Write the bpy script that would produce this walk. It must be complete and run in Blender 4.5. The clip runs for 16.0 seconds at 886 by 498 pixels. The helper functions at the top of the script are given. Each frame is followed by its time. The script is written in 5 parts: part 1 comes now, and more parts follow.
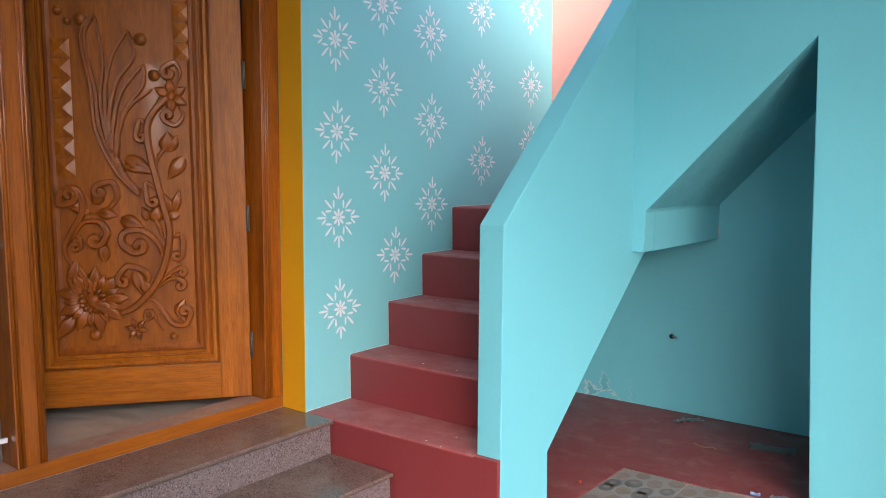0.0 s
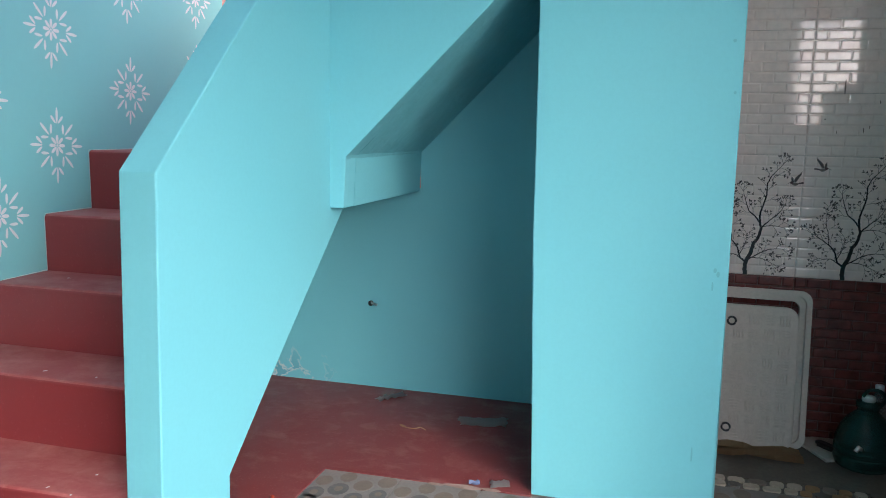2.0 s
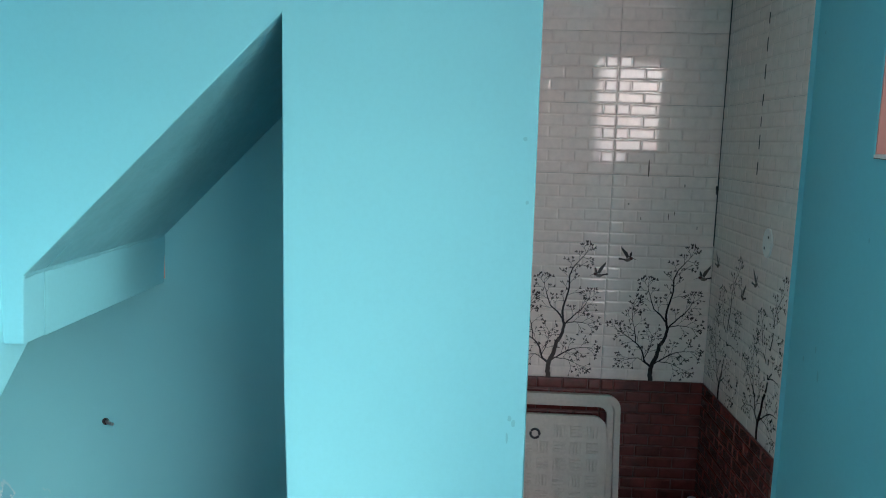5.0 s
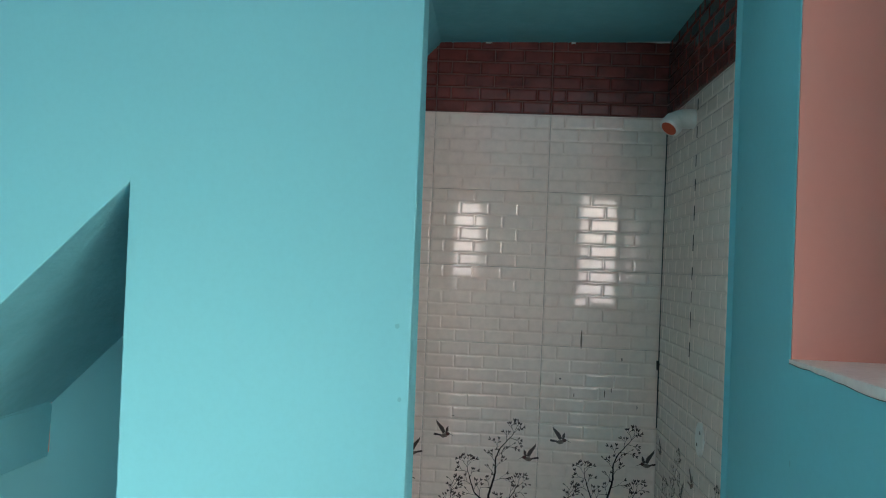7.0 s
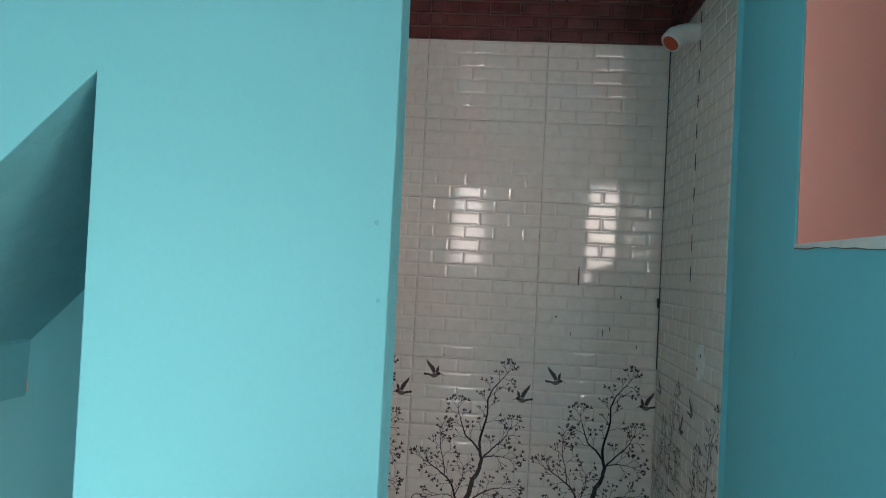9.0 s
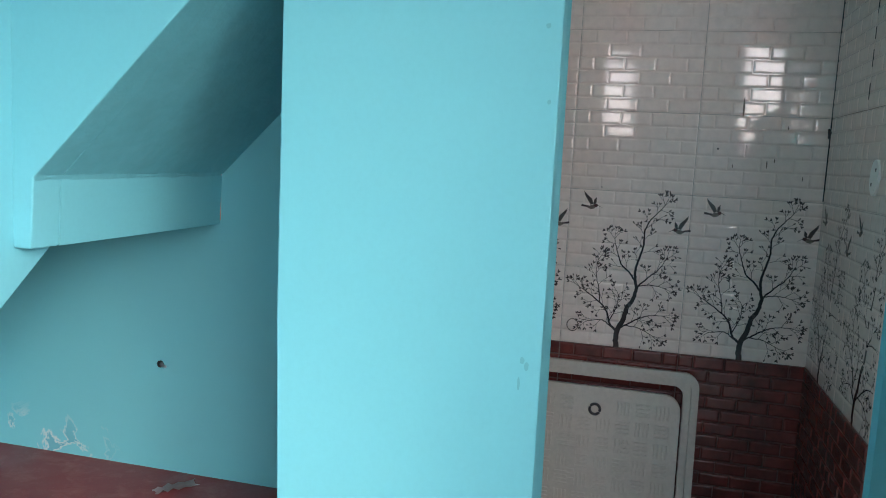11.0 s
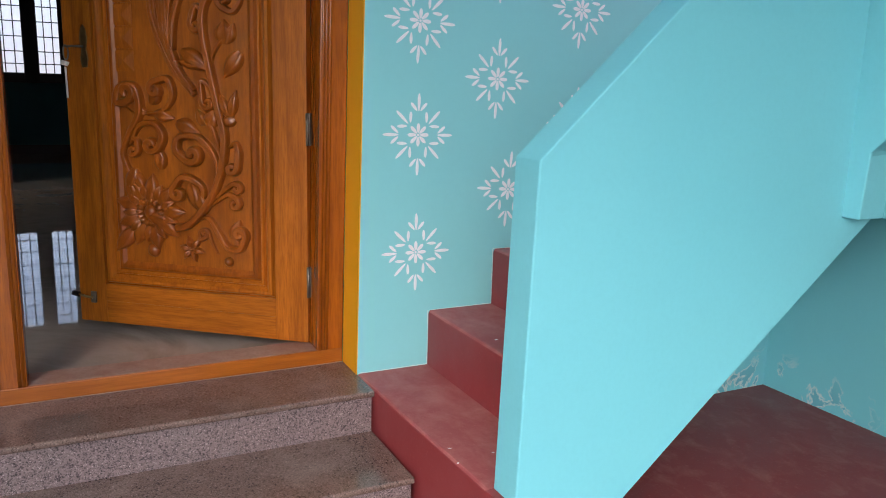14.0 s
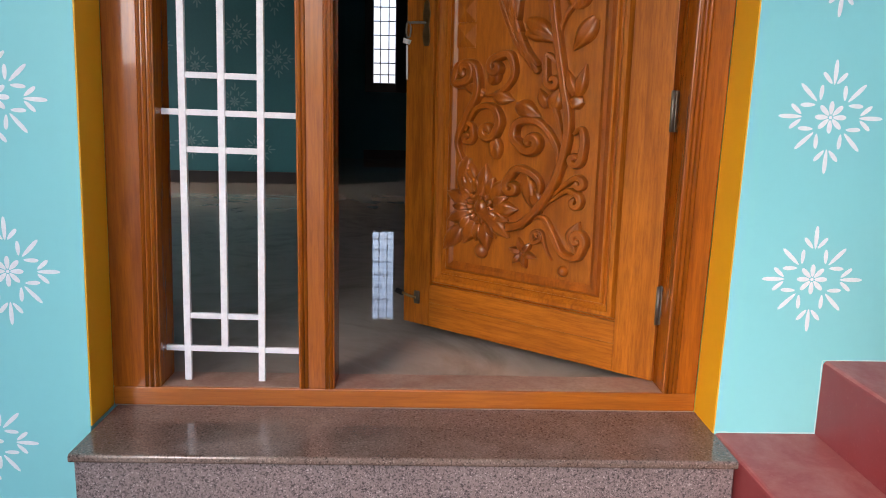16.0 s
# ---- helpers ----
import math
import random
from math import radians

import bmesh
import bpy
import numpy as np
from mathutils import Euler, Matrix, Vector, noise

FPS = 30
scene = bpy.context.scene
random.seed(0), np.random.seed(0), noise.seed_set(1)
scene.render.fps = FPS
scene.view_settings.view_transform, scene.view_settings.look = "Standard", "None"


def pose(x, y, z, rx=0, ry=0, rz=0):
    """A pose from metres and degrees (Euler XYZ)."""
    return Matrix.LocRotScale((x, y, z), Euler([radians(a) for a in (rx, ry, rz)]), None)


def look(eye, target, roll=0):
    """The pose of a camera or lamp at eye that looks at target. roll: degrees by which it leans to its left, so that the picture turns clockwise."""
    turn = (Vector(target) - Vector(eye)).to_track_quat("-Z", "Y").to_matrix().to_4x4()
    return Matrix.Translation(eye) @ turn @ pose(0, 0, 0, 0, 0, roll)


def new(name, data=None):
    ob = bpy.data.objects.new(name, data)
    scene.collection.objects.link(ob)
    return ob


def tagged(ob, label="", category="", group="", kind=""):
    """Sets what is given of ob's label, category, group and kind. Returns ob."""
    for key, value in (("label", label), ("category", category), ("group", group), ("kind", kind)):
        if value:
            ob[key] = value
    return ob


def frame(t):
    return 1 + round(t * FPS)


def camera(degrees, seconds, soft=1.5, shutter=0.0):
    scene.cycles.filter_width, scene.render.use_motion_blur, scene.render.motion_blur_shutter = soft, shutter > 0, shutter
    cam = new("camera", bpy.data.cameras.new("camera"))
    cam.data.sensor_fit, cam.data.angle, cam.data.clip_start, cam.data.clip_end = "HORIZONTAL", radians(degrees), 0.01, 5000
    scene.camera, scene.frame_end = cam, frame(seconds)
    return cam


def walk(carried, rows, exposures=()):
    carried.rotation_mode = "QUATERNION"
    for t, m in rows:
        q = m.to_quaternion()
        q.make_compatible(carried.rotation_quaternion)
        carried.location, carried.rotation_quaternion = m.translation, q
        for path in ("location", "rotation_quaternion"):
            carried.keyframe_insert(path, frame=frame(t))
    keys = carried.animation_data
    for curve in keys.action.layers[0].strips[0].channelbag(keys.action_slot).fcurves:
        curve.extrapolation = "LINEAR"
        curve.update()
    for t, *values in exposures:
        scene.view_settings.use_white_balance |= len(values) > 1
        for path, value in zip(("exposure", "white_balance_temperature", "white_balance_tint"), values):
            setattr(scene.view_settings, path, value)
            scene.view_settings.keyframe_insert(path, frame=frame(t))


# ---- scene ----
cam = camera(59.2, 16.0, soft=1.0)
PATH = [
    (0, (-2.141, -2.485, 1.335), (-0.593, -1.234, 1.144), -0.4),
    (0.5, (-2.021, -2.418, 1.322), (-0.326, -1.382, 1.089), 0.3),
    (1, (-1.87, -2.261, 1.305), (-0.079, -1.409, 1.046), 0.6),
    (1.5, (-1.732, -2.155, 1.284), (0.126, -1.47, 1.003), 0.9),
    (2, (-1.525, -2.113, 1.265), (0.381, -1.588, 0.967), 1.1),
    (2.5, (-1.368, -2.076, 1.258), (0.57, -1.687, 0.95), 1.1),
    (3, (-1.186, -1.996, 1.277), (0.771, -1.725, 0.969), 1.4),
    (3.5, (-1.04, -2.018, 1.309), (0.927, -1.827, 1.003), 1.5),
    (4, (-0.941, -2.064, 1.393), (1.032, -1.929, 1.093), 1.6),
    (4.5, (-0.89, -2.126, 1.449), (1.086, -2.031, 1.158), 1.7),
    (5, (-0.866, -2.196, 1.545), (1.113, -2.114, 1.271), 1.7),
    (5.2, (-0.871, -2.218, 1.569), (1.112, -2.147, 1.317), 1.9),
    (7.3, (-0.557, -2.545, 1.692), (1.436, -2.4, 1.772), 2.4),
    (7.5, (-0.547, -2.564, 1.678), (1.445, -2.411, 1.776), 2.4),
    (8, (-0.513, -2.581, 1.608), (1.478, -2.433, 1.723), 2.5),
    (8.5, (-0.487, -2.622, 1.518), (1.503, -2.451, 1.618), 2.5),
    (8.7, (-0.474, -2.587, 1.5), (1.52, -2.443, 1.57), 2.7),
    (10.8, (-0.583, -2.521, 1.266), (1.361, -2.103, 1.055), 3.2),
    (11, (-0.59, -2.522, 1.277), (1.337, -2.042, 1.04), 3.0),
    (11.5, (-0.625, -2.508, 1.29), (1.25, -1.869, 1.013), 3.0),
    (12, (-0.675, -2.486, 1.299), (1.123, -1.667, 0.993), 2.9),
    (12.5, (-0.738, -2.473, 1.296), (0.941, -1.436, 0.971), 2.7),
    (13, (-0.807, -2.458, 1.311), (0.681, -1.171, 0.953), 2.6),
    (13.5, (-0.887, -2.446, 1.310), (0.329, -0.906, 0.925), 2.2),
    (14, (-0.877, -2.404, 1.304), (-0.005, -0.649, 0.902), 1.6),
    (14.5, (-0.832, -2.350, 1.233), (-0.280, -0.469, 0.833), 1.7),
    (15, (-0.771, -2.240, 1.222), (-0.478, -0.307, 0.802), 1.4),
    (15.5, (-0.778, -2.050, 1.182), (-0.626, -0.093, 0.795), 1.4),
    (16, (-0.767, -1.892, 1.175), (-0.716, 0.072, 0.796), 1.3),
]
# exposure and light
walk(cam, [(t, look(eye, target, roll)) for t, eye, target, roll in PATH],
     exposures=[(0.0, 1.92, 6650, 21), (1.0, 2.0, 6600, 22), (3.0, 2.03, 6550, 22), (5.0, 2.2, 6550, 22), (8.0, 2.2, 7050, 19), (11.0, 2.2, 6550, 22), (12.5, 1.93, 6600, 22), (13.5, 1.75, 6600, 22), (14.5, 1.95, 6650, 23), (15.0, 2.06, 6700, 23), (16.0, 2.2, 6750, 22)])

world = bpy.data.worlds.new("sky")
scene.world = world
world.use_nodes = True
wn = world.node_tree
sky = wn.nodes.new("ShaderNodeTexSky")
sky.sky_type, sky.sun_disc = "NISHITA", False
sky.sun_elevation, sky.sun_rotation = radians(40), radians(228)
sky.dust_density, sky.air_density = 4.0, 1.0
wn.nodes["Background"].inputs["Strength"].default_value = 0.15
wn.links.new(sky.outputs["Color"], wn.nodes["Background"].inputs["Color"])
sun_data = bpy.data.lights.new("sun", "SUN")
sun_data.energy, sun_data.angle, sun_data.color = 1.5, radians(50), (1.0, 0.97, 0.93)
sun = new("sun", sun_data)
sun.matrix_world = look((-6.0, -6.0, 5.2), (0, 0, 0))
# added area lamps in two gaps, standing in for one broad bright opening
# the southern gap is lengthened to put more light on the stair wall
YARD_GAPS = ((-5.60, -3.38, 1.40, 2.40), (-2.38, -2.12, 1.58, 2.30))
for y0, y1, z0, z1 in YARD_GAPS:
    gap_data = bpy.data.lights.new("opening_fill_lamp", "AREA")
    gap_data.shape, gap_data.size, gap_data.size_y = "RECTANGLE", y1 - y0, z1 - z0
    gap_data.energy = 5.8 * (y1 - y0) * (z1 - z0)
    gap_light = new("opening_fill_lamp", gap_data)
    gap_light.matrix_world = look((-3.34, (y0 + y1) / 2, (z0 + z1) / 2), (0, (y0 + y1) / 2, (z0 + z1) / 2))


# ---- materials ----
def base(name):
    m = bpy.data.materials.new(name)
    m.use_nodes = True
    return m, m.node_tree, m.node_tree.nodes["Principled BSDF"]


def node(nt, kind, **inputs):
    n = nt.nodes.new(kind)
    for key, value in inputs.items():
        n.inputs[key.replace("_", " ")].default_value = value
    return n


def coords(nt, stretch=(1, 1, 1), shift=False):
    tc = nt.nodes.new("ShaderNodeTexCoord")
    mp = nt.nodes.new("ShaderNodeMapping")
    mp.inputs["Scale"].default_value = stretch
    nt.links.new(tc.outputs["Object"], mp.inputs["Vector"])
    if shift:
        info = nt.nodes.new("ShaderNodeObjectInfo")
        mul = nt.nodes.new("ShaderNodeMath")
        mul.operation = "MULTIPLY"
        mul.inputs[1].default_value = 37.0
        nt.links.new(info.outputs["Random"], mul.inputs[0])
        nt.links.new(mul.outputs[0], mp.inputs["Location"])
    return mp.outputs["Vector"]


def noise_tex(nt, vec, scale, detail=4.0, rough=0.55, distortion=0.0):
    n = node(nt, "ShaderNodeTexNoise", Scale=scale, Detail=detail, Roughness=rough, Distortion=distortion)
    nt.links.new(vec, n.inputs["Vector"])
    return n.outputs["Fac"]


def ramp(nt, fac, stops):
    r = nt.nodes.new("ShaderNodeValToRGB")
    el = r.color_ramp.elements
    while len(el) < len(stops):
        el.new(0.5)
    for e, (p, c) in zip(el, stops):
        e.position, e.color = p, (*c, 1) if len(c) == 3 else c
    nt.links.new(fac, r.inputs["Fac"])
    return r.outputs["Color"]


def mixed(nt, fac, a, b):
    m = nt.nodes.new("ShaderNodeMix")
    m.data_type = "RGBA"
    for socket, value in ((m.inputs[0], fac), (m.inputs[6], a), (m.inputs[7], b)):
        if isinstance(value, (tuple, float, int)):
            socket.default_value = (*value, 1) if isinstance(value, tuple) else value
        else:
            nt.links.new(value, socket)
    return m.outputs[2]


def bumped(nt, bsdf, height, strength, distance=0.002):
    b = node(nt, "ShaderNodeBump", Strength=strength, Distance=distance)
    nt.links.new(height, b.inputs["Height"])
    nt.links.new(b.outputs["Normal"], bsdf.inputs["Normal"])


def varied(name, c1, c2, scale=3.0, rough=0.6, fine=60.0, bump=0.15, stretch=(1, 1, 1), metal=0.0, coat=0.0, shift=False, dist=0.002, grain_mix=0.35):
    """A surface with broad mottling, fine grain and a fine relief."""
    m, nt, b = base(name)
    v = coords(nt, stretch, shift)
    broad = noise_tex(nt, v, scale, 5.0)
    grain = noise_tex(nt, v, fine, 3.0)
    col = mixed(nt, ramp(nt, broad, [(0.3, (0, 0, 0)), (0.7, (1, 1, 1))]), c1, c2)
    dark = tuple(x * 0.82 for x in c1)
    col = mixed(nt, ramp(nt, grain, [(0.35, (grain_mix,) * 3), (0.6, (0, 0, 0))]), col, dark)
    nt.links.new(col, b.inputs["Base Color"])
    r = ramp(nt, broad, [(0.2, (rough * 0.85,) * 3), (0.8, (min(1, rough * 1.15),) * 3)])
    nt.links.new(r, b.inputs["Roughness"])
    b.inputs["Metallic"].default_value = metal
    b.inputs["Coat Weight"].default_value = coat
    b.inputs["Coat Roughness"].default_value = 0.15
    if bump:
        bumped(nt, b, grain, bump, dist)
    return m


def wood(name, c1, c2, stretch, rough=0.36, coat=0.2):
    m, nt, b = base(name)
    v = coords(nt, stretch)
    broad = noise_tex(nt, v, 2.2, 6.0, 0.6, 0.8)
    fib = noise_tex(nt, v, 16.0, 5.0, 0.7, 0.3)
    col = ramp(nt, broad, [(0.28, c2), (0.5, c1), (0.75, tuple(x * 1.25 for x in c1))])
    col = mixed(nt, ramp(nt, fib, [(0.35, (0.6, 0.6, 0.6)), (0.58, (0, 0, 0))]), col, tuple(x * 0.9 for x in c2))
    nt.links.new(col, b.inputs["Base Color"])
    b.inputs["Roughness"].default_value = rough
    b.inputs["Coat Weight"].default_value = coat
    b.inputs["Coat Roughness"].default_value = 0.06
    b.inputs["Specular IOR Level"].default_value = 0.3
    bumped(nt, b, fib, 0.12, 0.001)
    return m


def stone(name, pale, mid, dark, rough, soil=0.25):
    m, nt, b = base(name)
    v = coords(nt)
    vor = node(nt, "ShaderNodeTexVoronoi", Scale=330.0)
    nt.links.new(v, vor.inputs["Vector"])
    speck = noise_tex(nt, v, 150.0, 3.0, 0.7)
    col = ramp(nt, vor.outputs["Color"], [(0.15, dark), (0.4, mid), (0.75, mid), (0.95, pale)])
    col = mixed(nt, ramp(nt, speck, [(0.36, (0.9, 0.9, 0.9)), (0.46, (0, 0, 0))]), col, tuple(x * 0.35 for x in dark))
    patch = noise_tex(nt, v, 5.0, 6.0, 0.65)
    col = mixed(nt, ramp(nt, patch, [(0.45, (0, 0, 0)), (0.75, (soil, soil, soil))]), col, (0.30, 0.24, 0.20))
    nt.links.new(col, b.inputs["Base Color"])
    nt.links.new(ramp(nt, patch, [(0.35, (rough,) * 3), (0.7, (rough + 0.2,) * 3)]), b.inputs["Roughness"])
    return m


def paint_damp():
    """Turquoise paint that has flaked off low on the wall."""
    m, nt, b = base("turquoise_paint_flaked")
    v = coords(nt)
    broad = noise_tex(nt, v, 2.0, 4.0)
    col = mixed(nt, broad, TURQ_A, TURQ_B)
    flake = noise_tex(nt, v, 7.0, 6.0, 0.6, 0.6)
    mask = ramp(nt, flake, [(0.575, (0, 0, 0)), (0.60, (1, 1, 1))])
    rim = ramp(nt, flake, [(0.545, (0, 0, 0)), (0.572, (1, 1, 1)), (0.60, (0, 0, 0))])
    sep = nt.nodes.new("ShaderNodeSeparateXYZ")
    nt.links.new(v, sep.inputs[0])
    low = nt.nodes.new("ShaderNodeMapRange")
    low.inputs["From Min"].default_value, low.inputs["From Max"].default_value = 0.20, 0.06
    nt.links.new(sep.outputs["Z"], low.inputs["Value"])
    near = nt.nodes.new("ShaderNodeMapRange")
    near.inputs["From Min"].default_value, near.inputs["From Max"].default_value = -0.62, -0.36
    nt.links.new(sep.outputs["Y"], near.inputs["Value"])
    both = nt.nodes.new("ShaderNodeMath")
    both.operation = "MULTIPLY"
    nt.links.new(low.outputs[0], both.inputs[0])
    nt.links.new(near.outputs[0], both.inputs[1])
    hit = mixed(nt, both.outputs[0], (0, 0, 0), mask)
    hit2 = mixed(nt, both.outputs[0], (0, 0, 0), rim)
    col = mixed(nt, hit, col, (0.10, 0.40, 0.50))
    col = mixed(nt, hit2, col, (0.55, 0.62, 0.62))
    nt.links.new(col, b.inputs["Base Color"])
    b.inputs["Roughness"].default_value = 0.6
    bumped(nt, b, flake, 0.2, 0.003)
    return m


def oxide(name, c1, c2, dust, low, high, rough=0.5):
    """Red oxide cement with trodden dust."""
    m, nt, b = base(name)
    v = coords(nt)
    broad = noise_tex(nt, v, 2.5, 6.0, 0.65, 0.4)
    grain = noise_tex(nt, v, 110.0, 3.0)
    streak = noise_tex(nt, coords(nt, (1.3, 1.0, 1.0)), 7.0, 6.0, 0.7, 0.3)
    col = mixed(nt, broad, c1, c2)
    col = mixed(nt, ramp(nt, streak, [(low, (0, 0, 0)), (high, (0.8, 0.8, 0.8))]), col, dust)
    col = mixed(nt, ramp(nt, grain, [(0.62, (0, 0, 0)), (0.72, (0.3, 0.3, 0.3))]), col, dust)
    nt.links.new(col, b.inputs["Base Color"])
    nt.links.new(ramp(nt, broad, [(0.3, (rough * 0.8,) * 3), (0.7, (min(1.0, rough * 1.3),) * 3)]), b.inputs["Roughness"])
    bumped(nt, b, grain, 0.12, 0.001)
    return m


def marble(name):
    m, nt, b = base(name)
    v = coords(nt)
    vein = noise_tex(nt, v, 1.6, 8.0, 0.6, 2.0)
    col = ramp(nt, vein, [(0.3, (0.27, 0.23, 0.185)), (0.5, (0.40, 0.355, 0.30)), (0.7, (0.32, 0.285, 0.24))])
    nt.links.new(col, b.inputs["Base Color"])
    b.inputs["Roughness"].default_value = 0.025
    return m


def plain(name, color, rough=0.5, metal=0.0):
    return varied(name, color, tuple(c * 0.88 for c in color), 9.0, rough, 140.0, 0.05, metal=metal)


TURQ_A, TURQ_B = (0.130, 0.515, 0.592), (0.140, 0.535, 0.612)
M_TURQ = varied("turquoise_paint", TURQ_A, TURQ_B, 1.6, 0.72, 70.0, 0.10, grain_mix=0.10)
M_PATTERN = varied("pale_turquoise_paint", (0.200, 0.595, 0.630), (0.212, 0.615, 0.650), 1.4, 0.55, 45.0, 0.05, grain_mix=0.05)
M_DAMP = paint_damp()
M_SOFFIT = varied("rough_turquoise_plaster", TURQ_A, tuple(c * 0.9 for c in TURQ_A), 6.0, 0.65, 26.0, 0.6, dist=0.006)
M_PINK = varied("salmon_paint", (0.66, 0.30, 0.25), (0.70, 0.33, 0.28), 1.5, 0.6, 45.0, 0.05, grain_mix=0.06)
# sill plaster, with the daylight falling on it put into the pale colour
M_SILL_LIT = varied("lit_salmon_sill_plaster", (0.80, 0.62, 0.58), (0.86, 0.72, 0.68), 8.0, 0.6, 60.0, 0.1)
M_YELLOW = varied("ochre_yellow_paint", (0.72, 0.34, 0.005), (0.76, 0.37, 0.008), 2.0, 0.5, 50.0, 0.08, grain_mix=0.06)
M_WHITE = varied("white_stencil_paint", (0.80, 0.80, 0.84), (0.86, 0.86, 0.88), 20.0, 0.6, 90.0, 0.0)
M_LINE = varied("white_chalk_edge", (0.62, 0.74, 0.74), (0.78, 0.82, 0.82), 30.0, 0.7, 90.0, 0.0)
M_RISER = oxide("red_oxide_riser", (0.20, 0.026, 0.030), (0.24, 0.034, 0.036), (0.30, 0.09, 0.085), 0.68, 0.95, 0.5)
# tread red is lightened by dust and by top light put into the colour
M_TREAD_LIT = oxide("red_oxide_tread_dusty_lit", (0.26, 0.055, 0.055), (0.31, 0.075, 0.07), (0.42, 0.19, 0.17), 0.42, 0.78, 0.6)
M_REDFLOOR = oxide("red_oxide_floor", (0.17, 0.03, 0.032), (0.22, 0.045, 0.045), (0.33, 0.17, 0.155), 0.5, 0.85, 0.5)
M_GRANITE = stone("polished_brown_granite", (0.25, 0.19, 0.165), (0.150, 0.104, 0.086), (0.085, 0.058, 0.048), 0.06, 0.40)
M_GRANITE_R = stone("grey_pink_granite", (0.46, 0.395, 0.39), (0.205, 0.160, 0.157), (0.045, 0.034, 0.034), 0.30, 0.10)
M_WOOD_V = wood("varnished_teak_upright", (0.42, 0.125, 0.009), (0.22, 0.053, 0.005), (9, 9, 0.7))
M_WOOD_H = wood("varnished_teak_level", (0.42, 0.125, 0.009), (0.22, 0.053, 0.005), (0.7, 9, 9))
M_CARVE = wood("carved_teak", (0.31, 0.080, 0.006), (0.19, 0.043, 0.005), (6, 6, 1.2), 0.34, 0.35)
M_PANEL = wood("panel_teak", (0.35, 0.100, 0.007), (0.21, 0.052, 0.005), (7, 7, 0.9), 0.40, 0.25)
M_FRAME = wood("door_frame_teak", (0.34, 0.090, 0.006), (0.20, 0.046, 0.005), (9, 9, 0.6), 0.26, 0.5)
M_FRAME_H = wood("door_sill_teak", (0.36, 0.105, 0.010), (0.26, 0.068, 0.007), (0.6, 9, 9), 0.30, 0.3)
M_DUSTY = varied("dusty_sill_top", (0.26, 0.13, 0.09), (0.38, 0.26, 0.20), 14.0, 0.55, 90.0, 0.1)
M_GRILLE = varied("white_enamel", (0.78, 0.76, 0.78), (0.82, 0.80, 0.82), 8.0, 0.35, 90.0, 0.03)
M_BRASS = varied("aged_brass", (0.30, 0.20, 0.09), (0.20, 0.12, 0.05), 30.0, 0.35, 120.0, 0.1, metal=0.9)
M_STEEL = varied("dull_steel", (0.22, 0.20, 0.17), (0.14, 0.13, 0.11), 30.0, 0.5, 120.0, 0.1, metal=0.9)
M_TILE = varied("glazed_white_tile", (0.82, 0.690, 0.625), (0.86, 0.730, 0.665), 3.0, 0.055, 40.0, 0.0, shift=True)
M_TILE_DARK = varied("glazed_brown_brick_tile", (0.20, 0.044, 0.036), (0.070, 0.017, 0.016), 14.0, 0.22, 50.0, 0.15, shift=True)
M_GROUT_RED = varied("dull_red_brown_grout", (0.17, 0.070, 0.060), (0.11, 0.045, 0.040), 20.0, 0.7, 80.0, 0.1)
M_GROUT = varied("dirty_grout", (0.40, 0.38, 0.35), (0.26, 0.245, 0.23), 10.0, 0.9, 80.0, 0.1)
M_PRINT = plain("dark_brown_print", (0.030, 0.020, 0.020), 0.2)
M_PRINT_LEAF = plain("grey_brown_print", (0.085, 0.062, 0.058), 0.2)
M_BIRD = varied("mottled_bird_print", (0.10, 0.07, 0.06), (0.30, 0.24, 0.20), 60.0, 0.2, 120.0, 0.0)
M_BIRD_HEAD = plain("brown_bird_print", (0.11, 0.045, 0.040), 0.2)
M_CEMENT = varied("grey_cement", (0.12, 0.11, 0.10), (0.18, 0.168, 0.15), 5.0, 0.85, 70.0, 0.3)
M_WASHFLOOR = varied("damp_dark_cement", (0.10, 0.086, 0.072), (0.18, 0.155, 0.13), 7.0, 0.7, 60.0, 0.35)
M_FRP = varied("off_white_moulded_plastic", (0.54, 0.485, 0.42), (0.60, 0.545, 0.475), 5.0, 0.45, 80.0, 0.08)
M_CARD = varied("brown_cardboard", (0.30, 0.18, 0.09), (0.36, 0.23, 0.12), 10.0, 0.85, 60.0, 0.2)
M_BLACK = plain("black_plastic", (0.012, 0.012, 0.014), 0.35)
# room turquoise and stencil white, with the indoor shade mixed into both colours
M_DIM_TURQ = varied("dim_room_turquoise_paint", (0.004, 0.105, 0.130), (0.006, 0.120, 0.145), 2.0, 0.6, 50.0, 0.08)
M_DIM_WHITE = plain("dim_room_stencil_paint", (0.10, 0.22, 0.25), 0.6)
M_MARBLE = marble("polished_beige_floor")
M_SKIRT = plain("black_granite_skirting", (0.010, 0.010, 0.012), 0.5)
M_CEIL = varied("white_ceiling_paint", (0.80, 0.80, 0.78), (0.85, 0.85, 0.83), 2.0, 0.8, 60.0, 0.05)
M_ORANGE = plain("orange_clay", (0.50, 0.07, 0.025), 0.6)
M_PVC = plain("white_pipe_plastic", (0.74, 0.73, 0.70), 0.3)
M_GROUND = varied("dry_earth", (0.22, 0.18, 0.14), (0.29, 0.24, 0.19), 1.5, 0.95, 25.0, 0.3)
M_FLOORTILE = varied("grey_patterned_tile", (0.19, 0.187, 0.178), (0.255, 0.248, 0.235), 6.0, 0.55, 80.0, 0.1)
M_SCUFF = plain("grey_scuff", (0.105, 0.445, 0.515), 0.6)
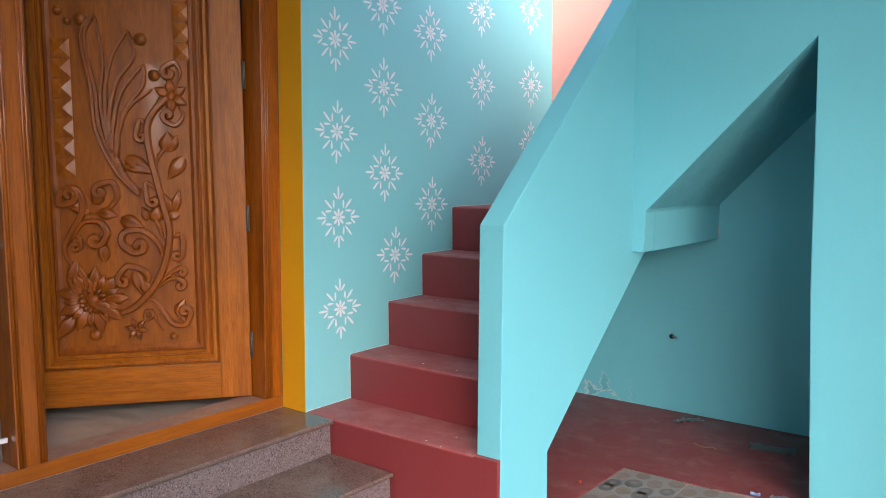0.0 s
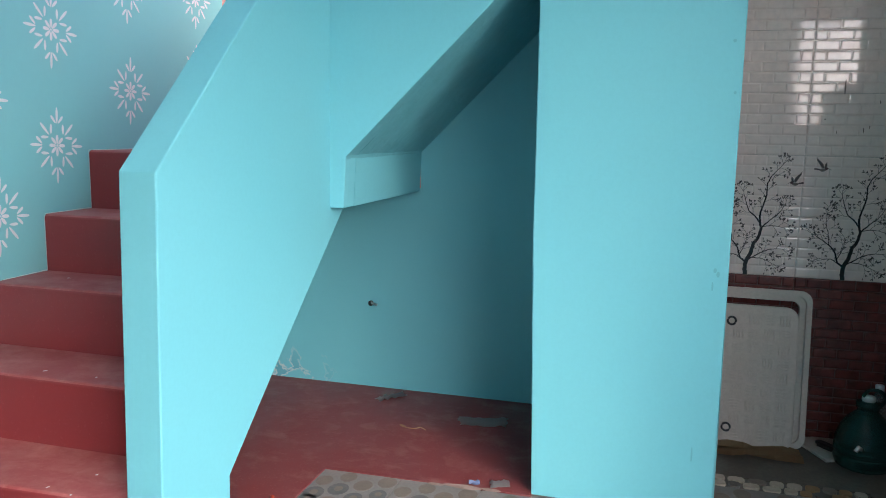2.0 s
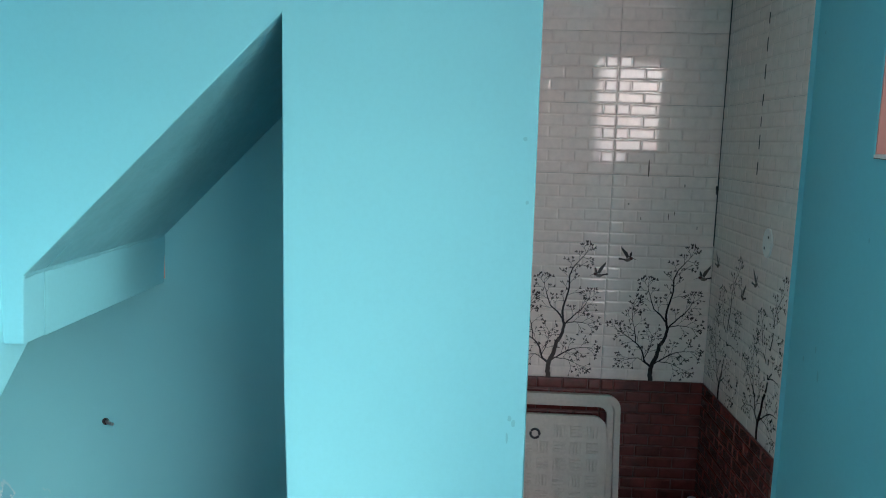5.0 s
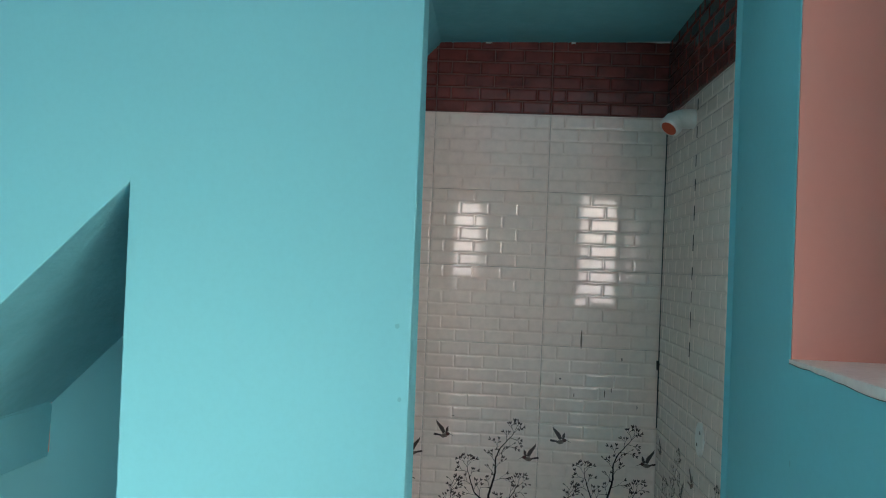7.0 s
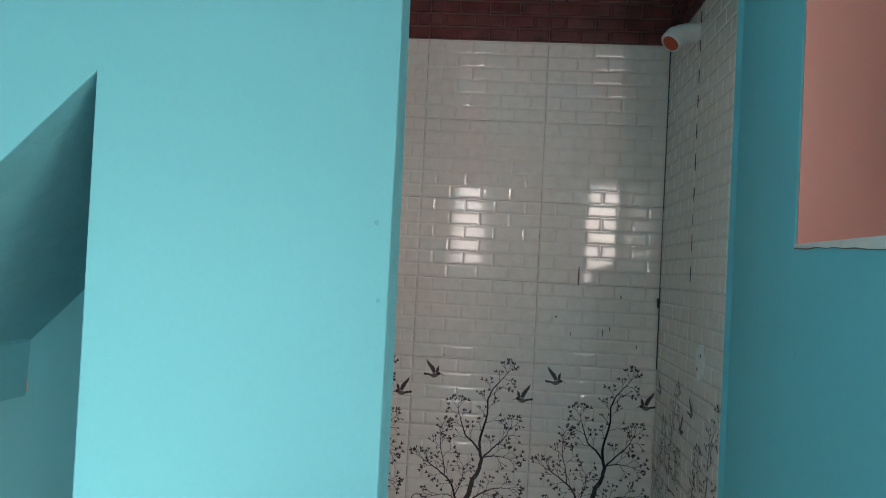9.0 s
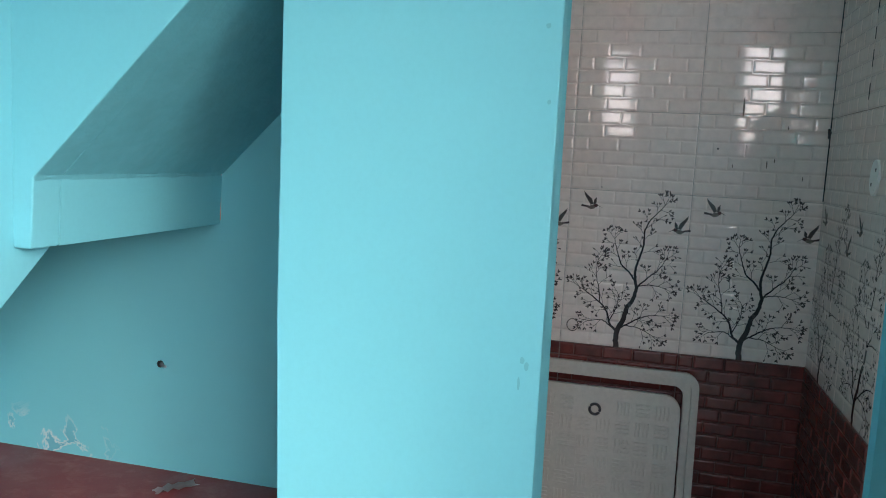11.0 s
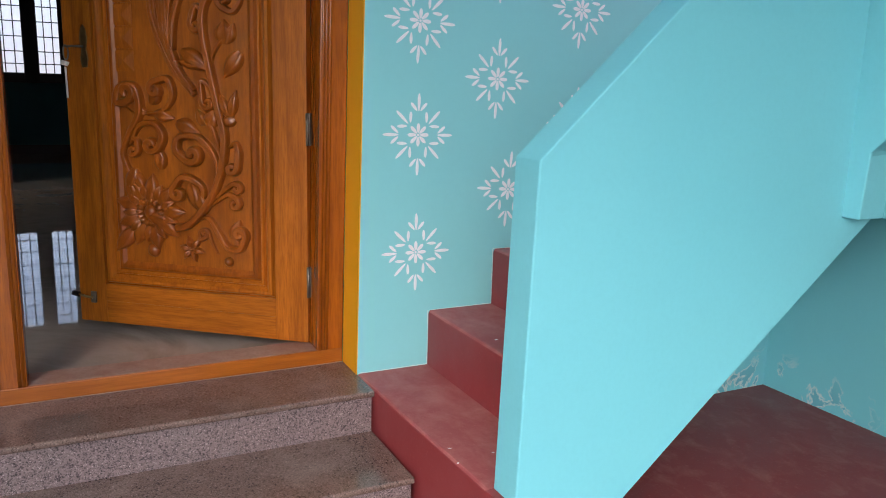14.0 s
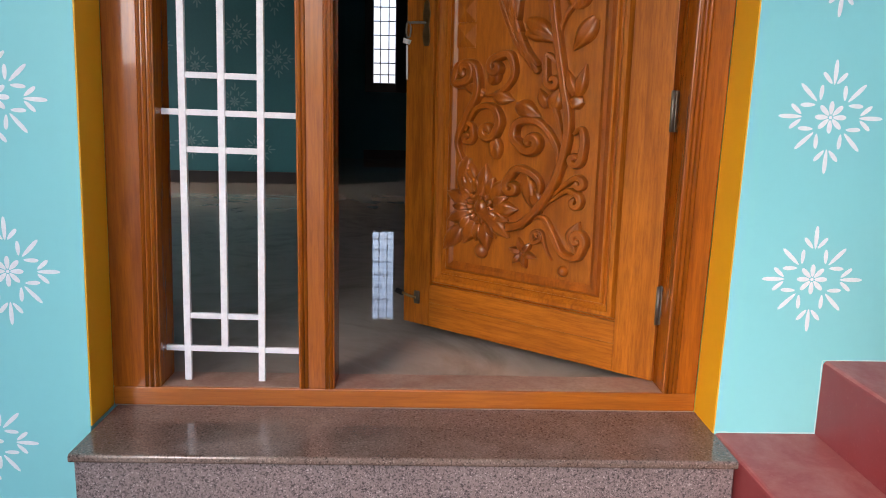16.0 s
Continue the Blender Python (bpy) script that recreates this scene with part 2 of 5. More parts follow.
# drip stains, and the drawn shadow line under the recess sill
M_STAIN_SHADE = plain("brown_stain_and_crack_shadow", (0.14, 0.10, 0.08), 0.4)
M_DISC_A = varied("brown_disc_glaze", (0.155, 0.130, 0.108), (0.21, 0.175, 0.145), 20.0, 0.5, 90.0, 0.1)
M_SAND = varied("cream_pebble_glaze", (0.42, 0.36, 0.28), (0.50, 0.44, 0.35), 20.0, 0.5, 90.0, 0.1)
M_SPILL = varied("pale_cement_spill", (0.30, 0.21, 0.18), (0.40, 0.31, 0.27), 12.0, 0.85, 70.0, 0.2)
M_BLUE = plain("blue_paper", (0.10, 0.15, 0.28), 0.6)
M_DISC_B = varied("slate_disc_glaze", (0.085, 0.088, 0.092), (0.14, 0.14, 0.14), 20.0, 0.5, 90.0, 0.1)


def clear(name, color, rough, alpha_like=0.85):
    m, nt, b = base(name)
    b.inputs["Base Color"].default_value = (*color, 1)
    b.inputs["Roughness"].default_value = rough
    b.inputs["Transmission Weight"].default_value = alpha_like
    b.inputs["IOR"].default_value = 1.35
    return m


M_JUG = clear("green_translucent_plastic", (0.012, 0.085, 0.072), 0.22, 0.5)
M_CLEAR = clear("clear_plastic", (0.75, 0.80, 0.80), 0.15, 0.85)
M_BAG = clear("thin_cloudy_plastic", (0.50, 0.58, 0.60), 0.30, 0.8)
M_FROST = clear("frosted_glass", (0.92, 0.95, 0.96), 0.55, 1.0)


# ---- building blocks ----
def mesh_of(bm, name, material):
    me = bpy.data.meshes.new(name)
    bmesh.ops.recalc_face_normals(bm, faces=bm.faces)
    bm.to_mesh(me)
    bm.free()
    for m in material if isinstance(material, (list, tuple)) else [material]:
        me.materials.append(m)
    return me


def part(name, bm, material, parent=None, label="", smooth=False):
    """Links a bmesh as one mesh object, under a thing or a part."""
    me = bm if isinstance(bm, bpy.types.Mesh) else mesh_of(bm, name, material)
    if smooth:
        for p in me.polygons:
            p.use_smooth = True
    ob = new(name, me)
    if parent is not None:
        ob.parent = parent
    if label:
        ob["label"] = label
    return ob


def thing(name, label, category, place=None, group=""):
    ob = new(name)
    if place is not None:
        ob.matrix_basis = place
    return tagged(ob, label, category, group)


def prism(points, axis, a, b, bevel=0.0, bm=None):
    """A polygon drawn in the two other axes and drawn out along axis from a to b."""
    own = bm is None
    bm = bmesh.new() if own else bm

    def at(p, v):
        return {"x": (v, p[0], p[1]), "y": (p[0], v, p[1]), "z": (p[0], p[1], v)}[axis]

    low = [bm.verts.new(at(p, a)) for p in points]
    high = [bm.verts.new(at(p, b)) for p in points]
    faces = [bm.faces.new(low), bm.faces.new(high[::-1])]
    n = len(points)
    for i in range(n):
        faces.append(bm.faces.new((low[i], high[i], high[(i + 1) % n], low[(i + 1) % n])))
    bmesh.ops.recalc_face_normals(bm, faces=faces)
    if bevel:
        edges = {e for f in faces for e in f.edges}
        bmesh.ops.bevel(bm, geom=list(edges), offset=bevel, segments=2, affect="EDGES", profile=0.5)
    return bm


def box(x0, x1, y0, y1, z0, z1, bevel=0.0, bm=None):
    return prism([(x0, y0), (x1, y0), (x1, y1), (x0, y1)], "z", z0, z1, bevel, bm)


def tube(points, radius, sides=10, bm=None, closed=False, flat=1.0):
    """A round rod along points; radius may be a list."""
    bm = bm or bmesh.new()
    pts = [Vector(p) for p in points]
    rings = []
    for i, p in enumerate(pts):
        a = pts[i - 1] if i or closed else p
        b = pts[(i + 1) % len(pts)] if i < len(pts) - 1 or closed else p
        d = (b - a).normalized()
        up = Vector((0, 0, 1)) if abs(d.z) < 0.95 else Vector((1, 0, 0))
        u = d.cross(up).normalized()
        w = d.cross(u)
        r = radius[i] if isinstance(radius, (list, tuple)) else radius
        rings.append([bm.verts.new(p + (u * math.cos(k * math.tau / sides) + w * math.sin(k * math.tau / sides) * flat) * r) for k in range(sides)])
    for i in range(len(rings) - (0 if closed else 1)):
        a, b = rings[i], rings[(i + 1) % len(rings)]
        for k in range(sides):
            bm.faces.new((a[k], a[(k + 1) % sides], b[(k + 1) % sides], b[k]))
    if not closed:
        bm.faces.new(rings[0][::-1])
        bm.faces.new(rings[-1])
    return bm


def lathe(profile, sides=28, bm=None, centre=(0, 0, 0)):
    """Radius and height pairs turned round the upright axis."""
    bm = bm or bmesh.new()
    c = Vector(centre)
    rings = [[bm.verts.new(c + Vector((r * math.cos(k * math.tau / sides), r * math.sin(k * math.tau / sides), z))) for k in range(sides)] for r, z in profile]
    for a, b in zip(rings, rings[1:]):
        for k in range(sides):
            bm.faces.new((a[k], a[(k + 1) % sides], b[(k + 1) % sides], b[k]))
    bm.faces.new(rings[0][::-1])
    bm.faces.new(rings[-1])
    return bm


def glide(points, steps=8):
    """A smooth line through the points."""
    p = [Vector(q) for q in points]
    p = [2 * p[0] - p[1], *p, 2 * p[-1] - p[-2]]
    out = []
    for a, b, c, d in zip(p, p[1:], p[2:], p[3:]):
        for k in range(steps):
            t = k / steps
            out.append(0.5 * (2 * b + (c - a) * t + (2 * a - 5 * b + 4 * c - d) * t * t + (3 * b - a - 3 * c + d) * t ** 3))
    return [*out, p[-2]]


def structure(ob, label, category):
    return tagged(ob, label, category, kind="structure")


# ---- the large structure ----
LAND = 1.168          # landing level
TOP = 3.05            # roof underside
DOORSTEP = 0.333
XP, XB = 1.07, 1.99   # face of the stair wall, back wall under the stair
YP = -0.972           # outer face of the parapet
YS = -3.062           # side wall with the niche
XT, YT = 1.947, -3.052  # tiled faces of the wash corner
LEFT, RIGHT = -1.608, 0.0
LEAN_L, LEAN_R = 0.050, 0.035   # the opening leans a little out of plumb

# house front wall, with the door opening going through it
wall_n = structure(part("wall_north", prism([(-5.2, 0), (LEFT, 0), (LEFT, 0.33), (LEFT + LEAN_L, 2.62), (RIGHT + LEAN_R, 2.62), (RIGHT, 0.33), (RIGHT, 0), (2.09, 0), (2.09, TOP + 0.15), (-5.2, TOP + 0.15)], "y", 0.0, 0.24, 0.003), M_PATTERN),
                   "pale turquoise house wall with white stencilled flowers", "wall")
for x0, x1, lean in ((LEFT - 0.001, LEFT + 0.003, LEAN_L), (RIGHT - 0.003, RIGHT + 0.001, LEAN_R)):
    part("painted_reveal", prism([(x0, DOORSTEP), (x1, DOORSTEP), (x1 + lean, 2.62), (x0 + lean, 2.62)], "y", 0.0005, 0.142), M_YELLOW, wall_n, "ochre yellow painted door reveal")
part("painted_reveal", box(LEFT, RIGHT, 0.0005, 0.142, 2.616, 2.621), M_YELLOW, wall_n, "ochre yellow painted door reveal")

# back wall of the stair: turquoise below the landing, salmon above it
wall_e = structure(part("wall_east", prism([(0.0, 0.0), (0.0, 1.0), (-1.03, 1.0), (-1.03, 1.25), (-2.1, 2.32), (-2.1, 0.0)], "x", XB, XB + 0.1), M_DAMP), "turquoise wall under the stair, flaking near the floor", "wall")
wall_e2 = structure(part("wall_east_upper", prism([(0.0, 1.0), (0.0, 2.42), (-1.6, 2.42), (-2.0, 2.9), (-3.2, 2.9), (-3.2, 2.5), (-2.28, 2.5), (-1.03, 1.25), (-1.03, 1.0)], "x", XB, XB + 0.1), M_PINK), "salmon pink wall beside the stair landing", "wall")
under_n = structure(part("wall_under_stair", prism([(0.36, 0.0), (XB, 0.0), (XB, 0.978), (1.062, 0.978), (1.062, 0.85), (0.372, 0.25)], "y", -0.006, -0.001), M_DAMP), "turquoise wall under the stair with flaked damp paint", "wall")

# stair wall: one face with the under-stair opening cut through it
stair_wall = structure(part("wall_stair", prism([
    (YP + 0.004, 0.985), (-1.025, 0.985), (-1.033, LAND), (-1.706, 1.842), (-1.712, 0.9), (-1.738, 0.0), (-2.343, 0.0),
    (-2.338, 2.44), (YS, 2.44), (YS, 2.9), (-1.9, 2.9), (YP + 0.004, 2.11)], "x", XP, XP + 0.10, 0.004), M_TURQ),
    "plain turquoise plastered stair wall with a sloping opening", "wall")
for v in stair_wall.data.vertices:
    if v.co.x > XP + 0.05 and v.co.y < -2.3 and v.co.z < 2.43 and v.co.y > -2.5:
        v.co.y += 0.007 if v.co.z > 1.2 else -0.013
stair_wall.data.materials.append(M_SOFFIT)
for p in stair_wall.data.polygons:
    if p.normal.z < -0.4 and -1.72 < p.center.y < -1.03:
        p.material_index = 1
partition = structure(part("wall_partition", box(XP + 0.1, XB, -2.12, -2.05, 0.0, 2.20), M_TURQ), "turquoise partition behind the stair wall", "wall")

# parapet of the lower flight
parapet = structure(part("parapet", prism([
    (0.034, 0.0), (0.359, 0.0), (0.359, 0.276), (0.71, 0.572), (1.21, 0.984), (1.35, 0.984), (1.35, 2.11), (XP, 2.11), (0.065, 1.157), (0.045, 0.334)],
    "y", YP, YP + 0.104, 0.004), M_TURQ), "turquoise plastered stair parapet with a sloping top", "parapet")

# lower flight, landing and upper flight
stair = tagged(new("staircase"), "red oxide cement staircase with worn dusty treads, toned lighter for light from above", "staircase")
STEPS = [(0.0, 0.334), (0.267, 0.535), (0.522, 0.741), (0.770, 0.946), (1.012, LAND)]
for i, (x, z) in enumerate(STEPS):
    x1 = STEPS[i + 1][0] + 0.03 if i < 4 else XB
    z0 = STEPS[i - 1][1] - 0.02 if i else 0.0
    bm = bmesh.new()
    y1 = YP + 0.101
    skew = 0.022 if i == 0 else 0.0
    if i == 4:
        z0 = 0.985
        prism([(x, 0.0), (x1, 0.0), (x1, y1), (x, y1)], "z", z0, z, 0.0, bm)
    else:
        prism([(x, 0.0), (x1, 0.0), (x1, y1), (x + skew, y1)], "z", z0, z, 0.0, bm)
    if i == 4:
        prism([(x, 0.0), (x + 0.03, 0.0), (x + 0.03, y1), (x, y1)], "z", 0.92, 0.985, 0.0, bm)
    nose = [e for e in bm.edges if all(abs(v.co.x - x) < 0.03 and v.co.z > z - 0.01 for v in e.verts)]
    bmesh.ops.bevel(bm, geom=nose, offset=0.012, segments=3, affect="EDGES", profile=0.5)
    bm.normal_update()
    step = part("step" if i < 4 else "landing", bm, [M_RISER, M_TREAD_LIT], stair)
    # upward faces take the dusty red that also holds the top light
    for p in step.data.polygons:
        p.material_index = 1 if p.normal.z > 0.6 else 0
first = bmesh.new()
prism([(0.020, YP + 0.1), (0.05, YP + 0.1), (0.05, YP + 0.002), (0.024, YP + 0.002)], "z", 0.0, 0.334, 0.0, first)
part("step_end", first, M_RISER, stair)
waist = prism([(0.37, 0.24), (1.06, 0.84), (1.06, 0.91), (0.98, 0.86), (0.37, 0.33)], "y", YP + 0.103, -0.007)
part("waist_slab", waist, M_SOFFIT, stair, "turquoise plastered underside of the lower flight")
edge = prism([(YP + 0.104, 0.985), (-1.025, 0.985), (-1.033, LAND - 0.004), (YP + 0.104, LAND - 0.004)], "x", XP + 0.1, XB)
part("landing_edge", edge, M_TURQ, stair, "turquoise plastered landing edge")
under = box(XP + 0.1, XB, YP + 0.1, -0.007, 0.979, 0.985)
part("landing_underside", under, M_SOFFIT, stair)
soffit = prism([(-1.033, LAND), (-2.06, 2.207), (-2.10, 2.190), (-2.214, 2.315), (-2.31, 2.420), (YS - 0.1, 2.44), (YS - 0.1, 2.58), (-2.25, 2.58), (-1.033, 1.36)], "x", XP + 0.1, XB, 0.0)
part("sloping_soffit", soffit, M_SOFFIT, stair, "rough turquoise plastered underside of the upper flight")
for k in range(6):
    part("step", box(XP + 0.1, XB, -1.05 - 0.205 * (k + 1), -1.05 - 0.205 * k + 0.02, 1.40 + 0.205 * k, 1.60 + 0.205 * k), M_RISER, stair)

# unseen block, added to cut off sun and sky from the west
wall_w = structure(part("wall_west", box(-5.2, -2.75, -1.5, -0.001, 0.0, TOP - 0.001), M_PATTERN), "unseen added block that keeps western light off the porch", "wall")
# unseen light blocker; the piece between its gaps stands in for a person's silhouette
YARD_TOP = 3.5
bm = bmesh.new()
ys = -1.5
for y0, y1, z0, z1 in sorted(YARD_GAPS, reverse=True):
    box(-3.35, -3.2, y1, ys, -0.02, YARD_TOP, 0, bm)
    box(-3.35, -3.2, y0, y1, -0.02, z0, 0, bm)
    box(-3.35, -3.2, y0, y1, z1, YARD_TOP, 0, bm)
    ys = y0
box(-3.35, -3.2, -5.8, ys, -0.02, YARD_TOP, 0, bm)
blocker_yard = structure(part("blocker_yard", bm, M_PATTERN), "unseen added wall with two gaps that shapes the light and tile reflections", "wall")
# salmon panels added to tint the reflection in the wash tiles
for y0, y1, z0, z1 in YARD_GAPS:
    part("painted_lintel", box(-3.2, -3.195, y0, y1, z1, YARD_TOP), M_PINK, blocker_yard, "added salmon panel for the orange reflection in the tiles")

# side wall with a salmon niche
NX, NZ = 0.895, 1.54
wall_s = structure(part("wall_south", prism([(0.05, 0), (1.25, 0), (1.25, 3.2), (0.05, 3.2), (0.05, 2.7), (NX, 2.7), (NX, NZ), (0.05, NZ)], "y", YS - 0.30, YS, 0.004), M_TURQ),
                   "turquoise plastered side wall with a recess", "wall")
wall_s2 = structure(part("wall_south_wash", box(1.25, 2.09, YT - 0.30, YT - 0.012, 0, 3.2), M_TURQ), "turquoise wall behind the wash corner tiles", "wall")
part("niche_back", box(0.05, NX, YS - 0.299, YS - 0.21, NZ, 2.7), M_PINK, wall_s, "salmon pink painted back of the recess")
part("niche_sill", box(0.05, NX, YS - 0.21, YS - 0.002, NZ - 0.001, NZ + 0.004), M_SILL_LIT, wall_s, "salmon sill, coloured paler for the light on it")
part("niche_jamb", box(NX - 0.004, NX + 0.001, YS - 0.21, YS - 0.002, NZ, 2.7), M_PINK, wall_s, "salmon pink painted jamb")
wall_t = structure(part("wall_wash", box(XT + 0.012, XT + 0.09, YT - 0.3, -2.1, 0.0, 2.44), M_GROUT), "tiled back wall of the wash corner", "wall")

# floors and ground
ground = structure(part("ground", box(-400, 400, -400, 400, -0.3, -0.02), M_GROUND), "bare earth ground", "ground")
red_floor = structure(part("floor_under_stair", prism([(0.355, -0.962), (1.04, -0.962), (1.055, -1.74), (1.20, -1.74), (1.20, -2.06), (XB, -2.06), (XB, -0.001), (0.355, -0.001)], "z", -0.02, 0.004), M_REDFLOOR),
                      "red oxide cement floor with dust and scuffs", "floor")
wash_floor = structure(part("floor_wash", box(1.452, XB, YT, -2.12, -0.02, 0.0), M_WASHFLOOR), "rough dark grey cement floor of the wash corner", "floor")
porch = structure(part("floor_porch", box(-5.2, 1.45, -6.5, 0.0, -0.02, -0.004), M_CEMENT), "grey porch floor with patterned tiles", "floor")
# unseen roof; its notches are placed to steer skylight onto the walls
roof = structure(part("ceiling", prism([(-3.2, -1.9), (-3.2, 0.0), (0.25, 0.0), (0.25, -1.0), (1.05, -1.0), (1.05, -4.1), (-2.1, -4.1), (-2.1, -1.9)], "z", TOP, TOP + 0.15), M_CEIL), "unseen white porch ceiling with an outline cut to shape the daylight", "ceiling")

# room behind the door; its dimness is put into the wall and flower colours
IF = 0.352
room_floor = structure(part("floor_room", box(-5.2, 2.1, 0.24, 9.2, 0.2, IF), M_MARBLE), "polished beige stone floor of the front room", "floor")
room_ceiling = structure(part("ceiling_room", box(-5.2, 2.1, 0.24, 9.2, 3.15, 3.3), M_CEIL), "white ceiling of the front room", "ceiling")
# unseen gap from y 2.6 to 3.5, added to brighten the room
wall_room_w = structure(part("wall_room_west", prism([(0.24, IF), (9.2, IF), (9.2, 3.15), (3.5, 3.15), (3.5, 1.2), (2.6, 1.2), (2.6, 3.15), (0.24, 3.15)], "x", -5.2, -5.1), M_DIM_TURQ), "turquoise room wall, coloured dark for the dim room", "wall")
wall_room_e = structure(part("wall_room_east", box(2.0, 2.1, 0.24, 9.2, IF, 3.15), M_DIM_TURQ), "turquoise room wall, coloured dark for the dim room", "wall")
wall_room_in = structure(part("wall_room_lining", prism([(-5.1, IF), (LEFT, IF), (LEFT + LEAN_L, 2.62), (RIGHT + LEAN_R, 2.62), (RIGHT, IF), (2.0, IF), (2.0, 3.15), (-5.1, 3.15)], "y", 0.241, 0.25), M_DIM_TURQ), "turquoise inner face of the front wall, coloured dark for the dim room", "wall")
wall_room_mid = structure(part("wall_room_middle", box(-5.1, -1.60, 5.5, 5.62, IF, 3.15), M_DIM_TURQ), "turquoise room wall with white stencilled flowers, both coloured dark for the dim room", "wall")
part("skirting", box(-5.1, -1.592, 5.485, 5.5, IF, 0.46), M_SKIRT, wall_room_mid, "black skirting")
WINS = ((-1.49, -1.16), (-1.03, -0.75), (-2.4, -2.03))
bm = bmesh.new()
cuts = sorted(WINS)
xs = -5.1
for a, b in cuts:
    box(xs, a, 8.8, 8.95, IF, 3.15, 0, bm)
    xs = b
box(xs, 2.0, 8.8, 8.95, IF, 3.15, 0, bm)
for a, b in cuts:
    box(a, b, 8.8, 8.95, IF, 1.34, 0, bm)
    box(a, b, 8.8, 8.95, 2.65, 3.15, 0, bm)
wall_room_far = structure(part("wall_room_far", bm, M_DIM_TURQ), "deep teal far wall with narrow windows", "wall")
part("skirting", box(-1.60, 2.0, 8.785, 8.8, IF, 0.47), M_SKIRT, wall_room_far, "black skirting")
for n, (a, b) in enumerate(cuts):
    w = tagged(new(f"window_{n + 1}"), "narrow black-framed window with a black grille and white daylight", "window", kind="structure")
    for x0, x1, z0, z1 in ((a - 0.09, a + 0.02, 1.24, 2.75), (b - 0.02, b + 0.09, 1.24, 2.75), (a + 0.02, b - 0.02, 1.24, 1.36), (a + 0.02, b - 0.02, 2.63, 2.75)):
        part("window_frame", box(x0, x1, 8.75, 8.799, z0, z1, 0.004), M_SKIRT, w, "black window frame")
    part("pane", box(a, b, 8.87, 8.876, 1.34, 2.65), M_FROST, w, "pale frosted glass pane").visible_shadow = False
    for k in (0.33, 0.67):
        part("grille_bar", box(a + (b - a) * k - 0.006, a + (b - a) * k + 0.006, 8.80, 8.815, 1.36, 2.63), M_SKIRT, w)
    for z in (1.47, 1.62, 1.80, 1.98, 2.16, 2.34, 2.5):
        part("grille_bar", box(a + 0.02, b - 0.02, 8.816, 8.828, z - 0.006, z + 0.006), M_SKIRT, w)


# ---- door: steps, frame, grille, carved leaf ----
def nosed_slab(x0, x1, y0, y1, z0, z1):
    """A stone slab with a rounded front edge."""
    bm = box(x0, x1, y0, y1, z0, z1)
    front = [e for e in bm.edges if all(abs(v.co.y - y0) < 1e-5 for v in e.verts) and abs(e.verts[0].co.z - e.verts[1].co.z) < 1e-5]
    bmesh.ops.bevel(bm, geom=front, offset=0.008, segments=4, affect="EDGES", profile=0.5)
    return bm


steps = thing("entrance_steps", "brown speckled granite entrance steps with polished treads", "steps")
part("tread", nosed_slab(-1.594, 0.0, -0.167, 0.1405, 0.312, DOORSTEP), M_GRANITE, steps, "polished brown granite tread")
part("riser", box(-1.584, -0.006, -0.156, 0.14, 0.191, 0.3115), M_GRANITE_R, steps, "speckled grey-pink granite riser")
part("tread", nosed_slab(-1.612, -0.004, -0.503, -0.150, 0.171, 0.1905), M_GRANITE, steps, "polished brown granite tread")
part("riser", box(-1.600, -0.010, -0.492, -0.150, -0.002, 0.1705), M_GRANITE_R, steps, "speckled grey-pink granite riser")

frame_ob = tagged(new("door_frame"), "varnished teak door frame with a side light opening", "door frame", kind="structure")


def post(name, x0, x1, rolls, lean=0.0):
    p = part(name, prism([(x0, 0.385), (x1, 0.385), (x1 + lean, 2.62), (x0 + lean, 2.62)], "y", 0.1415, 0.262, 0.003), M_FRAME, frame_ob)
    for x in rolls:
        part("roll_moulding", tube([(x, 0.1425, 0.386), (x + lean, 0.1425, 2.60)], 0.0055, 10), M_FRAME, p, smooth=True)
    return p


post("jamb", -1.6045, -1.475, (-1.512, -1.498, -1.484), LEAN_L)
post("mullion", -1.100, -1.003, (-1.090, -1.079, -1.024, -1.012))
post("jamb", -0.097, -0.0035, (-0.088, -0.076, -0.064), LEAN_R)
sill = part("sill", box(-1.6045, -0.0035, 0.1415, 0.262, DOORSTEP + 0.0005, 0.385, 0.003), M_FRAME_H, frame_ob, "worn teak door sill")
part("caulk_line", box(-1.600, -0.006, 0.1385, 0.1414, DOORSTEP, DOORSTEP + 0.0010), M_SPILL, sill, "uneven pale caulk line")
part("dusty_top", box(-1.472, -1.102, 0.15, 0.262, 0.385, 0.3865), M_DUSTY, sill, "dusty sill top")
part("dusty_top", box(-1.001, -0.099, 0.15, 0.262, 0.385, 0.3865), M_DUSTY, sill, "dusty sill top")
part("head", box(-1.475, -0.098, 0.143, 0.262, 2.52, 2.615, 0.003), M_FRAME_H, frame_ob)

grille = thing("window_grille", "white enamelled steel grille in the side light", "grille", pose(-1.307, 0.2, 0.8, 0, 0.9, 0) @ Matrix.Translation((1.307, -0.2, -0.8)))
GY0, GY1 = 0.192, 0.207
for x, z0 in ((-1.409, 0.3865), (-1.307, 0.485), (-1.205, 0.3865)):
    part("upright_bar", box(x - 0.0092, x + 0.0092, GY0, GY1, z0, 2.52, 0.001), M_GRILLE, grille)
